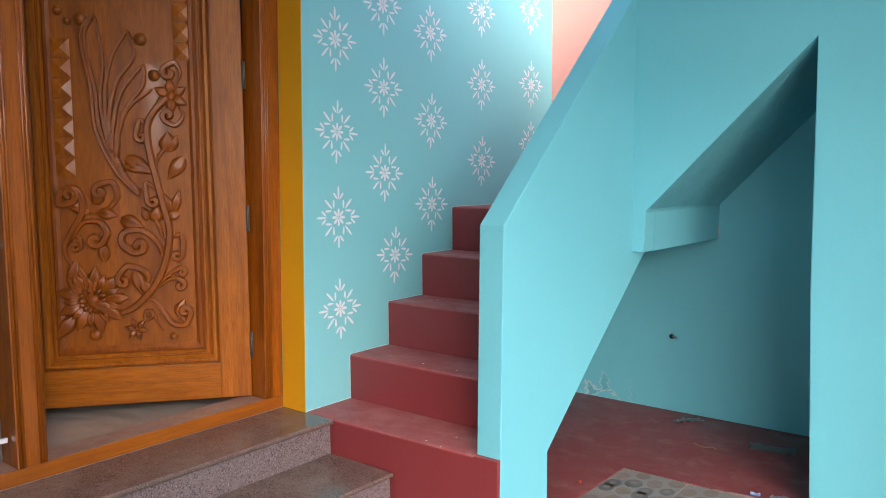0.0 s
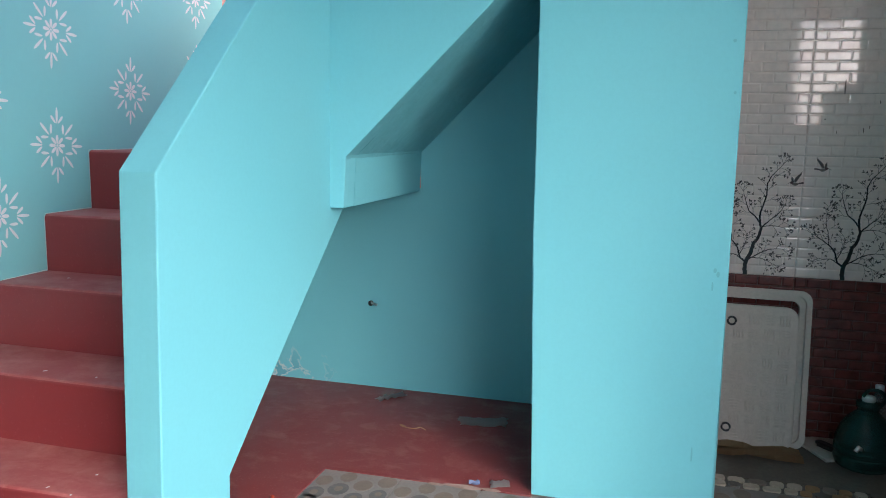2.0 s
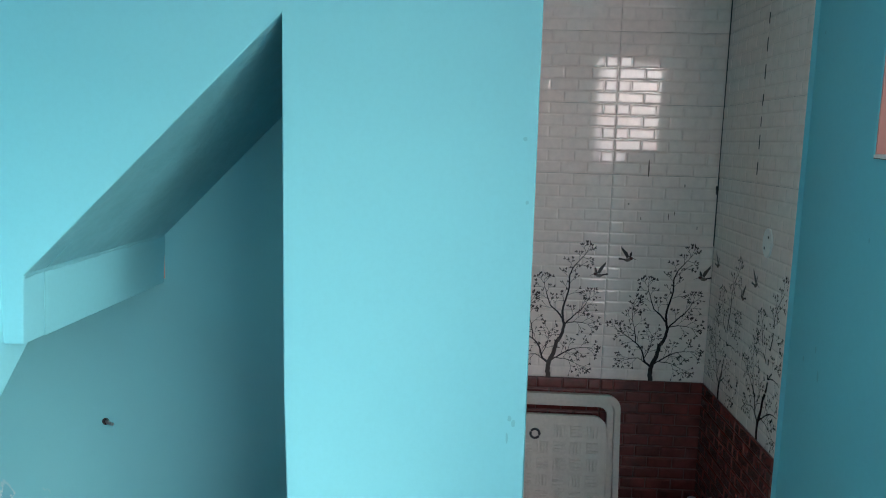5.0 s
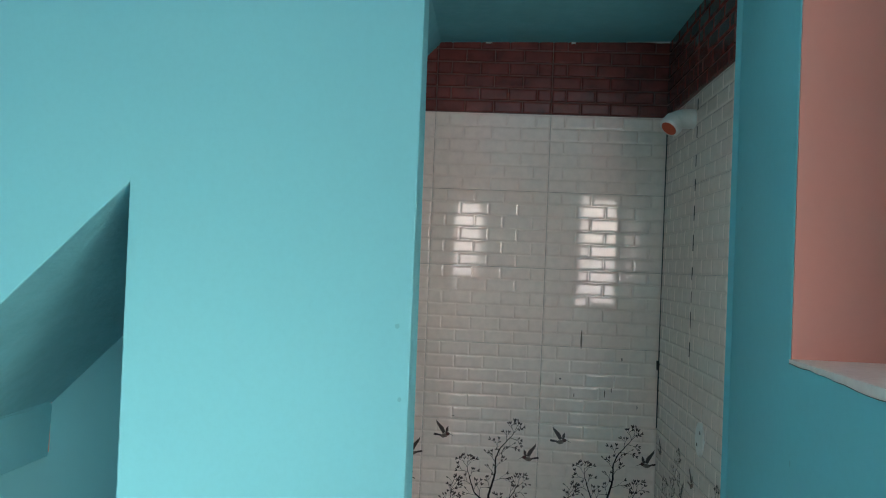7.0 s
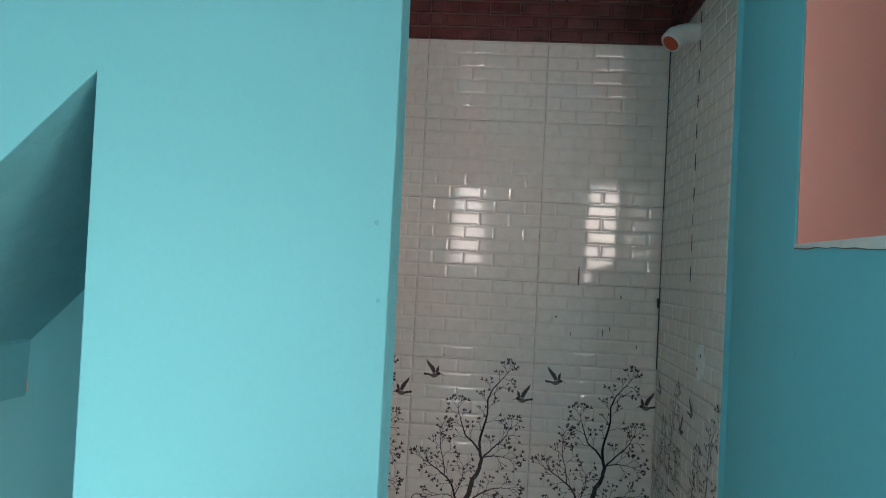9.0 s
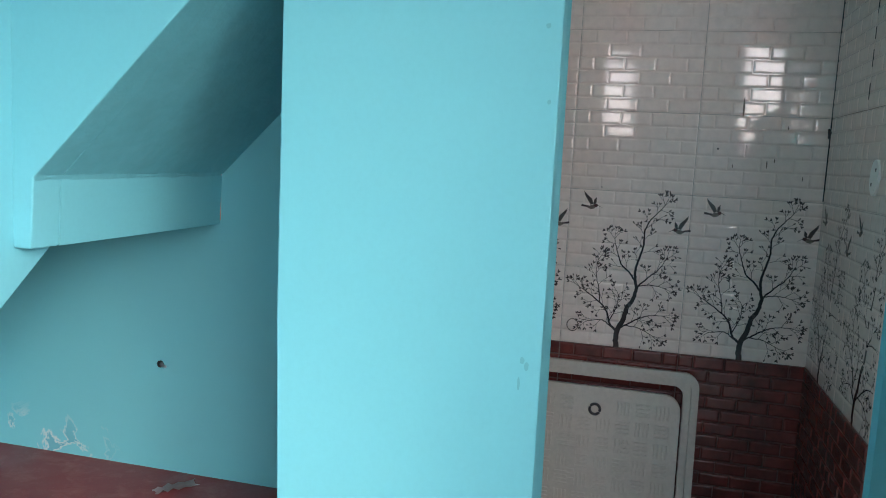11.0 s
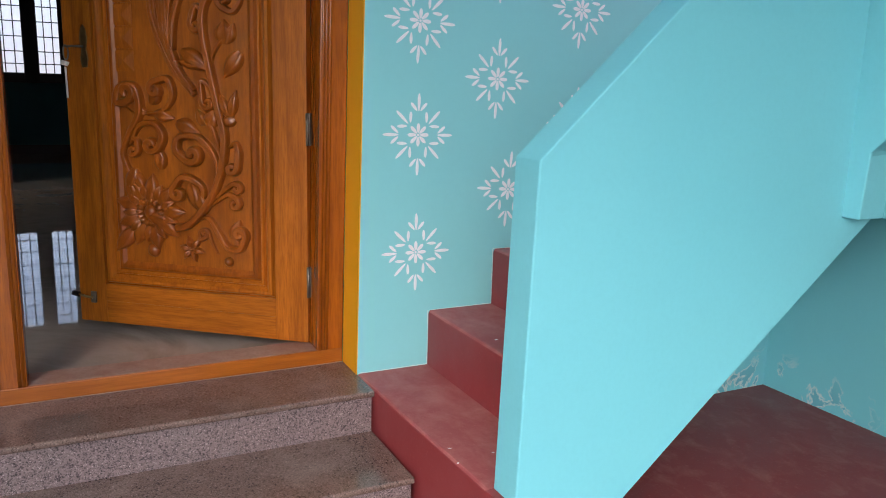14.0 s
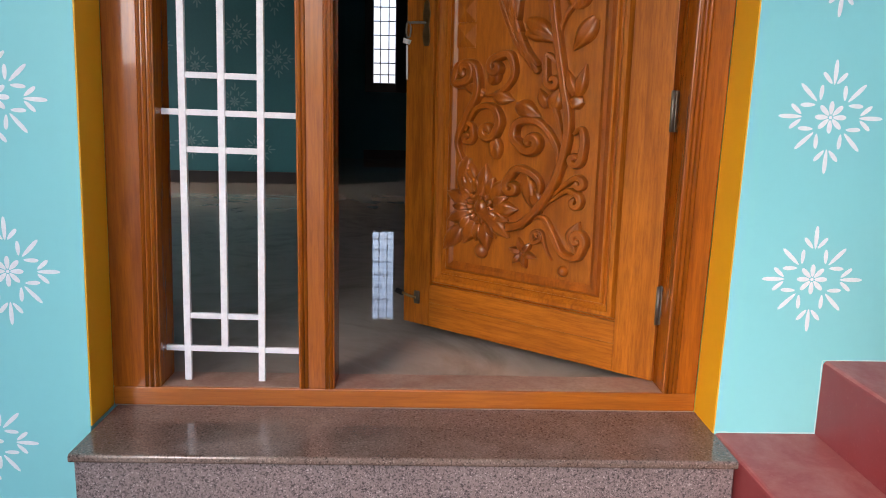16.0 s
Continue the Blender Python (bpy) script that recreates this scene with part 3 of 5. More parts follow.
for x0, x1, z in ((-1.475, -1.10, 0.478), (-1.409, -1.205, 0.572), (-1.409, -1.205, 1.027), (-1.475, -1.10, 1.124), (-1.409, -1.205, 1.220), (-1.409, -1.205, 1.90), (-1.475, -1.10, 2.0), (-1.475, -1.10, 2.4)):
    part("cross_bar", box(x0, x1, GY0 + 0.002, GY1 - 0.002, z - 0.0078, z + 0.0078, 0.001), M_GRILLE, grille)

# leaf: x from the hinge, z from its foot, y outwards
leaf = tagged(new("door_1"), "varnished carved teak front door standing ajar", "door", kind="structure")
leaf.matrix_basis = pose(-0.105, 0.225, 0.39, 0, 0, 141)
LW, LH = 0.937, 2.10
part("stile", box(0.0, 0.125, -0.040, 0.0, 0.0, LH, 0.002), M_WOOD_V, leaf)
part("stile", box(0.822, LW, -0.040, 0.0, 0.0, LH, 0.002), M_WOOD_V, leaf)
part("rail", box(0.1255, 0.8215, -0.040, -0.001, 0.0, 0.085, 0.002), M_WOOD_H, leaf)
part("rail", box(0.1255, 0.8215, -0.040, -0.0005, 0.0855, 0.152, 0.002), M_WOOD_H, leaf)
part("rail", box(0.1255, 0.8215, -0.040, -0.001, 1.98, LH, 0.002), M_WOOD_H, leaf)
part("panel", box(0.125, 0.822, -0.034, -0.016, 0.15, 1.985), M_PANEL, leaf, "deep brown carved door panel")


def moulding(u0, u1, v0, v1, w, y0, y1):
    """A raised picture-frame border with sloped inner edges."""
    bm = bmesh.new()
    rings = []
    for d, y in ((0, y0), (w * 0.25, y1), (w * 0.6, y1), (w, y0)):
        rings.append([bm.verts.new(c) for c in ((u0 + d, y, v0 + d), (u1 - d, y, v0 + d), (u1 - d, y, v1 - d), (u0 + d, y, v1 - d))])
    for a, b in zip(rings, rings[1:]):
        for k in range(4):
            bm.faces.new((a[k], a[(k + 1) % 4], b[(k + 1) % 4], b[k]))
    return bm


part("moulding", moulding(0.130, 0.817, 0.1565, 1.976, 0.034, -0.016, 0.002), M_WOOD_V, leaf)
part("moulding", moulding(0.168, 0.779, 0.195, 1.938, 0.016, -0.016, -0.004), M_WOOD_V, leaf)
part("panel_border", moulding(0.186, 0.766, 0.213, 1.93, 0.034, -0.0165, -0.008), M_CARVE, leaf)
FACE = -0.016


def relief(name, uv, r0, r1, rise=0.55, parent=None, tail=False, curl=False):
    """A carved, half-sunk rounded ridge that swells and tapers."""
    pts = glide([(u, FACE + 0.002, v) for u, v in uv], 7)
    if curl:
        # wind the first end inwards, on the side the stroke already bends to
        d0, d1 = pts[0] - pts[3], pts[3] - pts[8]
        turn = 1.0 if d1.x * d0.z - d1.z * d0.x > 0 else -1.0
        a0 = math.atan2(d0.z, d0.x)
        p, coil = pts[0].copy(), []
        for k in range(16):
            a0 += turn * (0.24 + 0.022 * k)
            p = p + Vector((math.cos(a0), 0, math.sin(a0))) * (r0 * 0.62 * (1 - 0.035 * k))
            coil.append(p)
        pts = coil[::-1] + pts
    n = len(pts)
    radii = [r0 + (r1 - r0) * i / (n - 1) for i in range(n)]
    radii[0] *= 0.6
    if tail:
        radii = [q * (1 - 0.7 * (i / (n - 1)) ** 3) for i, q in enumerate(radii)]
    bm = bmesh.new()
    rings = []
    for i, p in enumerate(pts):
        d = (pts[min(i + 1, n - 1)] - pts[max(i - 1, 0)]).normalized()
        side = Vector((-d.z, 0, d.x))
        r = radii[i]
        rings.append([bm.verts.new(p + side * (r * math.cos(a)) + Vector((0, max(0.0, math.sin(a)) * (1 - 0.38 * math.exp(-((a - math.pi / 2) / 0.38) ** 2)) * r * rise * 3.9 - (0.004 if math.sin(a) < 0.01 else 0), 0))) for a in [math.pi * k / 8 for k in range(9)]])
    for a, b in zip(rings, rings[1:]):
        for k in range(8):
            bm.faces.new((a[k], a[k + 1], b[k + 1], b[k]))
    bm.faces.new(rings[0])
    bm.faces.new(rings[-1][::-1])
    return part(name, bm, M_CARVE, parent or leaf, smooth=True)


def petal(bm, u, v, angle, length, width, high=0.025, groove=True):
    """A lens-shaped carved petal from (u, v) outwards, with a mid rib."""
    d = Vector((math.cos(angle), 0, math.sin(angle)))
    s = Vector((-d.z, 0, d.x))
    o = Vector((u, FACE, v))
    rows = []
    for i in range(8):
        t = i / 7
        w = width * math.sin(math.pi * min(1.0, 0.08 + 0.92 * t) ** 0.8) * 0.5 + 0.0006
        h = high * (0.35 + 0.65 * math.sin(math.pi * min(0.96, 0.1 + 0.85 * t)))
        c = o + d * (length * t)
        cross = [(-1, -0.004), (-0.75, h * 0.75), (-0.3, h * 0.95), (0, h * (0.72 if groove else 1.0)), (0.3, h * 0.95), (0.75, h * 0.75), (1, -0.004)]
        rows.append([bm.verts.new(c + s * (w * k) + Vector((0, y, 0))) for k, y in cross])
    for a, b in zip(rows, rows[1:]):
        for k in range(6):
            bm.faces.new((a[k], a[k + 1], b[k + 1], b[k]))


def dome(name, u, v, r, high, parent=None):
    bm = bmesh.new()
    bmesh.ops.create_uvsphere(bm, u_segments=14, v_segments=9, radius=r, matrix=Matrix.Translation((u, FACE, v)) @ Matrix.Diagonal((1, high / r, 1, 1)))
    return part(name, bm, M_CARVE, parent or leaf, smooth=True)


def blossom(name, u, v, rings, heart):
    """Rings of (count, inner radius, petal length, width, turn) round a domed heart."""
    bm = bmesh.new()
    for count, inner, length, width, turn in rings:
        for k in range(count):
            a = turn + k * math.tau / count
            petal(bm, u + inner * math.cos(a), v + inner * math.sin(a), a, length, width)
    ob = part(name, bm, M_CARVE, leaf, smooth=True)
    dome("flower_heart", u, v, heart, 0.022, ob)
    return ob


relief("carved_stem", [(0.520, 0.385), (0.459, 0.406), (0.378, 0.492), (0.329, 0.600), (0.311, 0.723), (0.333, 0.831), (0.361, 0.964), (0.381, 1.07), (0.381, 1.152), (0.351, 1.211), (0.300, 1.262)], 0.015, 0.014, 0.6)
for uv in ([(0.565, 1.590), (0.618, 1.504), (0.589, 1.300), (0.576, 1.128), (0.506, 0.965), (0.421, 0.870)],
           [(0.565, 1.590), (0.605, 1.495), (0.575, 1.300), (0.560, 1.128), (0.495, 0.975), (0.425, 0.885)],
           [(0.565, 1.590), (0.541, 1.415), (0.554, 1.243), (0.524, 1.047), (0.455, 0.915)],
           [(0.443, 1.532), (0.508, 1.416), (0.537, 1.267), (0.528, 1.093), (0.490, 0.985)],
           [(0.443, 1.532), (0.420, 1.430), (0.490, 1.325), (0.524, 1.186), (0.515, 1.040)],
           [(0.388, 1.396), (0.470, 1.291), (0.505, 1.186), (0.516, 1.047), (0.480, 0.960)],
           [(0.388, 1.396), (0.391, 1.315), (0.450, 1.233), (0.493, 1.140), (0.505, 1.03)],
           [(0.359, 1.298), (0.451, 1.221), (0.490, 1.128), (0.503, 1.023)]):
    relief("carved_reed", uv, 0.007, 0.011, 0.75)
for uv, r0, r1 in (([(0.299, 1.392), (0.265, 1.404), (0.246, 1.364), (0.263, 1.317)], 0.017, 0.008),
                   ([(0.306, 1.165), (0.269, 1.153), (0.239, 1.194), (0.258, 1.225)], 0.016, 0.008),
                   ([(0.427, 1.117), (0.408, 1.173), (0.382, 1.141)], 0.014, 0.010),
                   ([(0.394, 0.846), (0.396, 0.917), (0.358, 0.893)], 0.014, 0.010),
                   ([(0.690, 0.838), (0.727, 0.837), (0.712, 0.889), (0.657, 0.889), (0.642, 0.809), (0.683, 0.730), (0.718, 0.651), (0.696, 0.584), (0.668, 0.52)], 0.020, 0.011),
                   ([(0.575, 0.914), (0.525, 0.921), (0.509, 0.861), (0.555, 0.808), (0.618, 0.796)], 0.017, 0.010),
                   ([(0.567, 0.681), (0.553, 0.721), (0.582, 0.762), (0.645, 0.756), (0.691, 0.684)], 0.018, 0.011),
                   ([(0.655, 0.672), (0.662, 0.702), (0.690, 0.705), (0.715, 0.665)], 0.013, 0.008),
                   ([(0.462, 0.638), (0.498, 0.673), (0.484, 0.719), (0.408, 0.718), (0.346, 0.642), (0.347, 0.540)], 0.020, 0.011),
                   ([(0.517, 0.538), (0.477, 0.577), (0.402, 0.541), (0.418, 0.446)], 0.016, 0.012),
                   ([(0.240, 0.362), (0.262, 0.325), (0.310, 0.330), (0.345, 0.380), (0.385, 0.432), (0.455, 0.412)], 0.016, 0.010),
                   ([(0.270, 0.345), (0.292, 0.385), (0.272, 0.410), (0.255, 0.385)], 0.009, 0.008),
                   ([(0.398, 0.358), (0.418, 0.352), (0.418, 0.382), (0.390, 0.384), (0.375, 0.340), (0.352, 0.300)], 0.009, 0.007),
                   ([(0.263, 0.619), (0.258, 0.670), (0.270, 0.705), (0.296, 0.690)], 0.013, 0.012),
                   ([(0.275, 0.515), (0.310, 0.520), (0.370, 0.480)], 0.014, 0.009),
                   ([(0.285, 0.560), (0.320, 0.535), (0.365, 0.495)], 0.013, 0.008),
                   ([(0.305, 1.070), (0.345, 1.020), (0.362, 0.955)], 0.006, 0.008),
                   ([(0.373, 0.785), (0.350, 0.735), (0.330, 0.650)], 0.006, 0.009)):
    relief("carved_scroll", uv, r0 * 0.85, r1 * 1.50, 0.64, tail=True, curl=True)
for u, v, r in ((0.618, 1.569, 0.026), (0.395, 1.496, 0.026), (0.349, 1.353, 0.024), (0.616, 0.296, 0.026), (0.311, 0.274, 0.018), (0.700, 1.60, 0.02), (0.665, 1.56, 0.016)):
    dome("carved_ball", u, v, r, 0.022)
blossom("carved_flower", 0.287, 1.27, ((6, 0.012, 0.060, 0.044, 0.5),), 0.022)
blossom("carved_flower", 0.622, 0.440, ((9, 0.052, 0.092, 0.060, 0.3), (9, 0.052, 0.062, 0.044, 0.65), (14, 0.030, 0.030, 0.020, 0.0)), 0.027)
blossom("carved_flower", 0.456, 0.312, ((6, 0.006, 0.045, 0.024, 0.2),), 0.010)
bm = bmesh.new()
for u, v, a, ln, w in ((0.470, 1.020, -0.55, 0.115, 0.052), (0.475, 0.985, -0.15, 0.09, 0.035), (0.245, 1.020, -2.2, 0.10, 0.050), (0.305, 1.045, 1.57, 0.075, 0.060), (0.288, 1.052, 1.25, 0.06, 0.03),
                       (0.300, 0.800, 1.9, 0.070, 0.03), (0.290, 0.800, 1.3, 0.085, 0.032), (0.270, 0.790, 0.3, -0.055, 0.035), (0.373, 0.760, 1.2, 0.06, 0.05), (0.392, 0.765, 2.0, 0.055, 0.03),
                       (0.500, 0.770, -0.35, 0.085, 0.05), (0.454, 0.555, -1.3, 0.095, 0.045), (0.580, 0.610, 1.4, 0.07, 0.03), (0.555, 0.615, 1.9, 0.065, 0.03), (0.569, 0.600, 1.6, 0.065, 0.04),
                       (0.640, 0.845, 0.2, -0.08, 0.035), (0.620, 0.800, -0.4, -0.09, 0.035), (0.600, 0.850, 1.1, 0.07, 0.03), (0.705, 0.56, -1.3, 0.10, 0.04), (0.68, 0.585, -1.0, 0.08, 0.03), (0.54, 0.40, -0.3, -0.10, 0.045), (0.61, 0.55, 1.4, -0.09, 0.035), (0.675, 0.60, -1.9, 0.09, 0.045), (0.53, 0.375, -0.55, -0.09, 0.05), (0.70, 0.37, 0.9, -0.10, 0.05), (0.60, 0.835, 0.9, 0.065, 0.04), (0.585, 0.80, -0.2, 0.07, 0.04), (0.43, 0.52, -1.1, 0.075, 0.045), (0.29, 0.36, 1.2, 0.07, 0.045)):
    petal(bm, u, v, math.pi - a, ln * 1.12, w * 1.3, 0.025)
part("carved_leaves", bm, M_CARVE, leaf, smooth=True)


def pyramid(u, v, s):
    bm = bmesh.new()
    b = [bm.verts.new(c) for c in ((u, FACE, v), (u + s, FACE, v), (u + s, FACE, v + s), (u, FACE, v + s))]
    m = [bm.verts.new(c) for c in ((u, FACE + 0.003, v), (u + s, FACE + 0.003, v), (u + s, FACE + 0.003, v + s), (u, FACE + 0.003, v + s))]
    top = bm.verts.new((u + s / 2, FACE + 0.011, v + s / 2))
    for k in range(4):
        bm.faces.new((b[k], b[(k + 1) % 4], m[(k + 1) % 4], m[k]))
        bm.faces.new((m[k], m[(k + 1) % 4], top))
    return bm


for k in range(7):
    part("carved_pyramid", pyramid(0.664, 0.946 + 0.079 * k, 0.0715), M_WOOD_V, leaf)
for k in range(6):
    part("carved_pyramid", pyramid(0.200, 1.414 + 0.079 * k, 0.070), M_WOOD_V, leaf)
for v in (0.225, 0.765, 1.36, 1.85):
    h = part("hinge", box(-0.012, 0.004, -0.030, -0.001, v - 0.055, v + 0.055, 0.001), M_STEEL, leaf, "dull steel butt hinge")
    part("hinge_pin", tube([(-0.004, 0.004, v - 0.055), (-0.004, 0.004, v + 0.055)], 0.006, 10), M_STEEL, h, smooth=True)
plate = part("lock_plate", prism([(0.842, 0.955), (0.862, 0.955), (0.868, 0.985), (0.861, 1.02), (0.868, 1.055), (0.862, 1.09), (0.852, 1.105), (0.842, 1.09), (0.836, 1.055), (0.843, 1.02), (0.836, 0.985)], "y", -0.001, 0.004, 0.001), M_BRASS, leaf, "aged brass lock plate")
part("key", tube([(0.852, 0.004, 1.028), (0.880, 0.030, 1.028), (0.902, 0.032, 1.026)], 0.004, 8), M_STEEL, plate, "steel key in the lock")
part("key_ring", tube([(0.904 + 0.010 * math.cos(a), 0.032, 1.005 + 0.026 * math.sin(a)) for a in [k * math.tau / 16 for k in range(16)]], 0.0028, 6, closed=True), M_STEEL, plate)
part("key_tag", tube([(0.906, 0.034, 0.975), (0.910, 0.036, 0.960)], [0.014, 0.012], 12), M_PVC, plate, "white key fob")
part("key_tag", tube([(0.908, 0.034, 0.955), (0.906, 0.034, 0.845)], 0.0035, 8), M_PVC, plate, "white hanging key")
bolt = part("door_bolt", box(0.862, 0.884, -0.001, 0.010, 0.075, 0.120, 0.003), M_STEEL, leaf, "steel door bolt")
part("bolt_arm", tube([(0.873, 0.012, 0.096), (0.900, 0.022, 0.103), (0.925, 0.024, 0.110)], 0.005, 8), M_BRASS, bolt)
part("bolt_knob", tube([(0.922, 0.024, 0.109), (0.948, 0.026, 0.114)], 0.010, 10), M_BLACK, bolt)


# ---- stencilled flowers ----
def leaf_outline(cx, cz, angle, length, width):
    c, s = math.cos(angle), math.sin(angle)
    out = []
    for i in range(12):
        t = i / 12 * math.tau
        a = length * (0.5 - 0.5 * math.cos(t))
        w = width * 0.5 * math.sin(t) * (0.75 + 0.35 * (a / length))
        out.append((cx + a * c - w * s, cz + a * s + w * c))
    return out


def flower_mesh(name, material):
    bm = bmesh.new()
    q = math.pi / 4
    shapes = [leaf_outline(0.006 * math.cos(k * q), 0.006 * math.sin(k * q), k * q, 0.033, 0.0135) for k in range(8)]
    for k in range(4):
        a = k * math.pi / 2
        r, ln = (0.070, 0.058) if k % 2 == 0 else (0.077, 0.060)
        bx, bz = r * math.cos(a), r * math.sin(a)
        shapes.append(leaf_outline(bx, bz, a, ln, 0.0118))
        for s in (-1, 1):
            shapes.append(leaf_outline(bx + 0.006 * math.cos(a + s * 1.2), bz + 0.006 * math.sin(a + s * 1.2), a + s * 0.72, 0.036, 0.0115))
        a += q
        bx, bz = 0.047 * math.cos(a), 0.046 * math.sin(a)
        shapes.append(leaf_outline(bx + 0.006 * math.cos(a), bz + 0.006 * math.sin(a), a + random.uniform(-0.04, 0.04), 0.060, 0.0118))
        for s in (-1, 1):
            shapes.append(leaf_outline(bx + 0.008 * math.cos(a + s * 1.25), bz + 0.008 * math.sin(a + s * 1.25), a + s * 0.82, 0.037, 0.0115))
    shapes.append([(0.0045 * math.cos(i * math.tau / 8), 0.0045 * math.sin(i * math.tau / 8)) for i in range(8)])
    for sh in shapes:
        bm.faces.new([bm.verts.new((x, 0, z)) for x, z in sh])
    for f in bm.faces:
        if f.normal.y > 0:
            f.normal_flip()
    me = bpy.data.meshes.new(name)
    bm.to_mesh(me)
    bm.free()
    me.materials.append(material)
    return me


FLOWER, DIM_FLOWER = flower_mesh("stencil_flower", M_WHITE), flower_mesh("stencil_flower_dim", M_DIM_WHITE)
COLUMNS = {0.212: (0.749, 1.151, 1.520, 1.910, 2.30), 0.510: (1.343, 1.731, 2.10, 2.47), 0.572: (0.957,), 0.848: (1.188, 1.596, 2.02, 2.42), 1.270: (1.404, 1.807, 2.19, 2.60), 1.757: (1.506, 1.848, 2.265, 2.66),
           -1.785: (0.735, 1.157, 1.58, 1.99), -2.06: (0.53, 0.96, 1.40, 1.82)}
for x, zs in COLUMNS.items():
    for z in zs:
        f = part("stencil_flower", FLOWER, None, wall_n)
        f.matrix_basis = pose(x, -0.0012, z, 0, random.uniform(-4, 4), 0)
f = part("stencil_flower", FLOWER, None, wall_n)
f.matrix_basis = pose(-1.87, -0.0012, 0.29, 0, 3, 0)
for x, z in ((-3.237, 1.603), (-2.498, 1.713), (-2.135, 1.493), (-2.887, 1.417), (-2.537, 1.106), (-2.947, 0.738), (-2.327, 0.667), (-3.26, 0.70), (-2.16, 2.05), (-2.85, 2.1)):
    f = part("stencil_flower", DIM_FLOWER, None, wall_room_mid)
    f.matrix_basis = pose(x, 5.498, z, 0, random.uniform(-4, 4), 0) @ Matrix.Diagonal((1.25, 1.25, 1.25, 1))

# chalky paint line where the wall meets the steps
line = [(0.004, 0.336)]
for i, (x, z) in enumerate(STEPS):
    if i:
        line += [(x - 0.002, STEPS[i - 1][1] + 0.002), (x - 0.003, z)]
line.append((1.9, LAND + 0.002))
bm = bmesh.new()
for (x0, z0), (x1, z1) in zip(line, line[1:]):
    n = max(2, int(math.hypot(x1 - x0, z1 - z0) / 0.02))
    dx, dz = x1 - x0, z1 - z0
    ln = math.hypot(dx, dz)
    ox, oz = -dz / ln, dx / ln
    rows = []
    for k in range(n + 1):
        w = 0.0022 + 0.0022 * noise.noise((x0 + dx * k / n, z0 * 9 + k, 1.7))
        x, z = x0 + dx * k / n, z0 + dz * k / n
        rows.append((bm.verts.new((x, -0.0016, z)), bm.verts.new((x + ox * max(w, 0.0006), -0.0016, z + oz * max(w, 0.0006)))))
    for a, b in zip(rows, rows[1:]):
        bm.faces.new((a[0], b[0], b[1], a[1]))
part("paint_edge", bm, M_LINE, wall_n, "uneven white paint edge")


# ---- wash corner tiles ----
def brick_tile(name, w, h, material, deep=0.0020, edge=0.0072):
    """A glazed wall tile pressed with bevelled bricks, six courses of four; seen from -y."""
    bm = bmesh.new()
    box(0.0005, w - 0.0005, 0.0, 0.008, 0.0005, h - 0.0005, 0.0, bm)
    bw, bh = 0.375 / 4, 0.25 / 6
    rng = random.Random(name + str(round(w * 1000)) + str(round(h * 1000)))
    for r in range(int(math.ceil(h / bh - 0.01))):
        x = -bw / 2 if r % 2 else 0.0
        while x < w - 0.004:
            a, b = max(x, 0.0005), min(x + bw, w - 0.0005)
            z0, z1 = r * bh + (0.001 if r == 0 else 0), min((r + 1) * bh, h) - 0.001
            if b - a > 0.012 and z1 - z0 > 0.012:
                g, e = 0.0017 if deep > 0.003 else 0.0006, edge
                tx, tz = rng.uniform(-1, 1) * deep * 0.05, rng.uniform(-1, 1) * deep * 0.04
                rings = []
                for inset, y, tilt in ((g, 0.0002, 0.0), (e * 0.5, -deep * 0.72, 0.5), (e, -deep, 1.0)):
                    rings.append([bm.verts.new((px, y + (sx * tx + sz * tz) * tilt, pz)) for px, pz, sx, sz in ((a + inset, z0 + inset, -1, -1), (b - inset, z0 + inset, 1, -1), (b - inset, z1 - inset, 1, 1), (a + inset, z1 - inset, -1, 1))])
                for lo, hi in zip(rings, rings[1:]):
                    for k in range(4):
                        bm.faces.new((lo[k], lo[(k + 1) % 4], hi[(k + 1) % 4], hi[k]))
                bm.faces.new(rings[-1])
            x += bw
    me = mesh_of(bm, name, material)
    if len(me.materials) > 1:
        for p in list(me.polygons)[:6]:
            p.material_index = 1
    return me


ROWS = [(0.0, 0.192, True), (0.192, 0.25, True), (0.442, 0.25, True), (0.692, 0.252, False), (0.944, 0.251, False), (1.195, 0.25, False),
        (1.445, 0.248, False), (1.693, 0.248, False), (1.941, 0.252, False), (2.193, 0.247, True)]
tile_cache = {}


def tile_at(parent, m, w, h, dark):
    key = (round(w, 3), round(h, 3), dark)
    if key not in tile_cache:
        tile_cache[key] = brick_tile("tile", w, h, [M_TILE_DARK, M_GROUT_RED], 0.0046, 0.0066) if dark else brick_tile("tile", w, h, M_TILE)
    t = part("tile", tile_cache[key], None, parent)
    t.matrix_basis = m
    return t


wall_tiles_s = structure(part("wall_wash_side", box(1.252, XT + 0.011, YT - 0.0119, YT - 0.0065, 0.0, 2.44), M_GROUT), "tiled side wall of the wash corner", "wall")
for z, h, dark in ROWS:
    jig = 0.0012
    for y0, w in ((-2.122, 0.180), (-2.302, 0.375), (-2.677, 0.375)):
        tile_at(wall_t, pose(XT + 0.003 + random.uniform(-jig, jig) * 0.5, y0, z, random.uniform(-0.07, 0.07), 0, -90 + random.uniform(-0.09, 0.09)), w, h, dark)
    for x0, w in ((XT, 0.375), (1.572, 0.322)):
        tile_at(wall_tiles_s, pose(x0, YT + 0.001 + random.uniform(-jig, jig) * 0.5, z, random.uniform(-0.15, 0.15), 0, 180 + random.uniform(-0.15, 0.15)), w, h, dark)


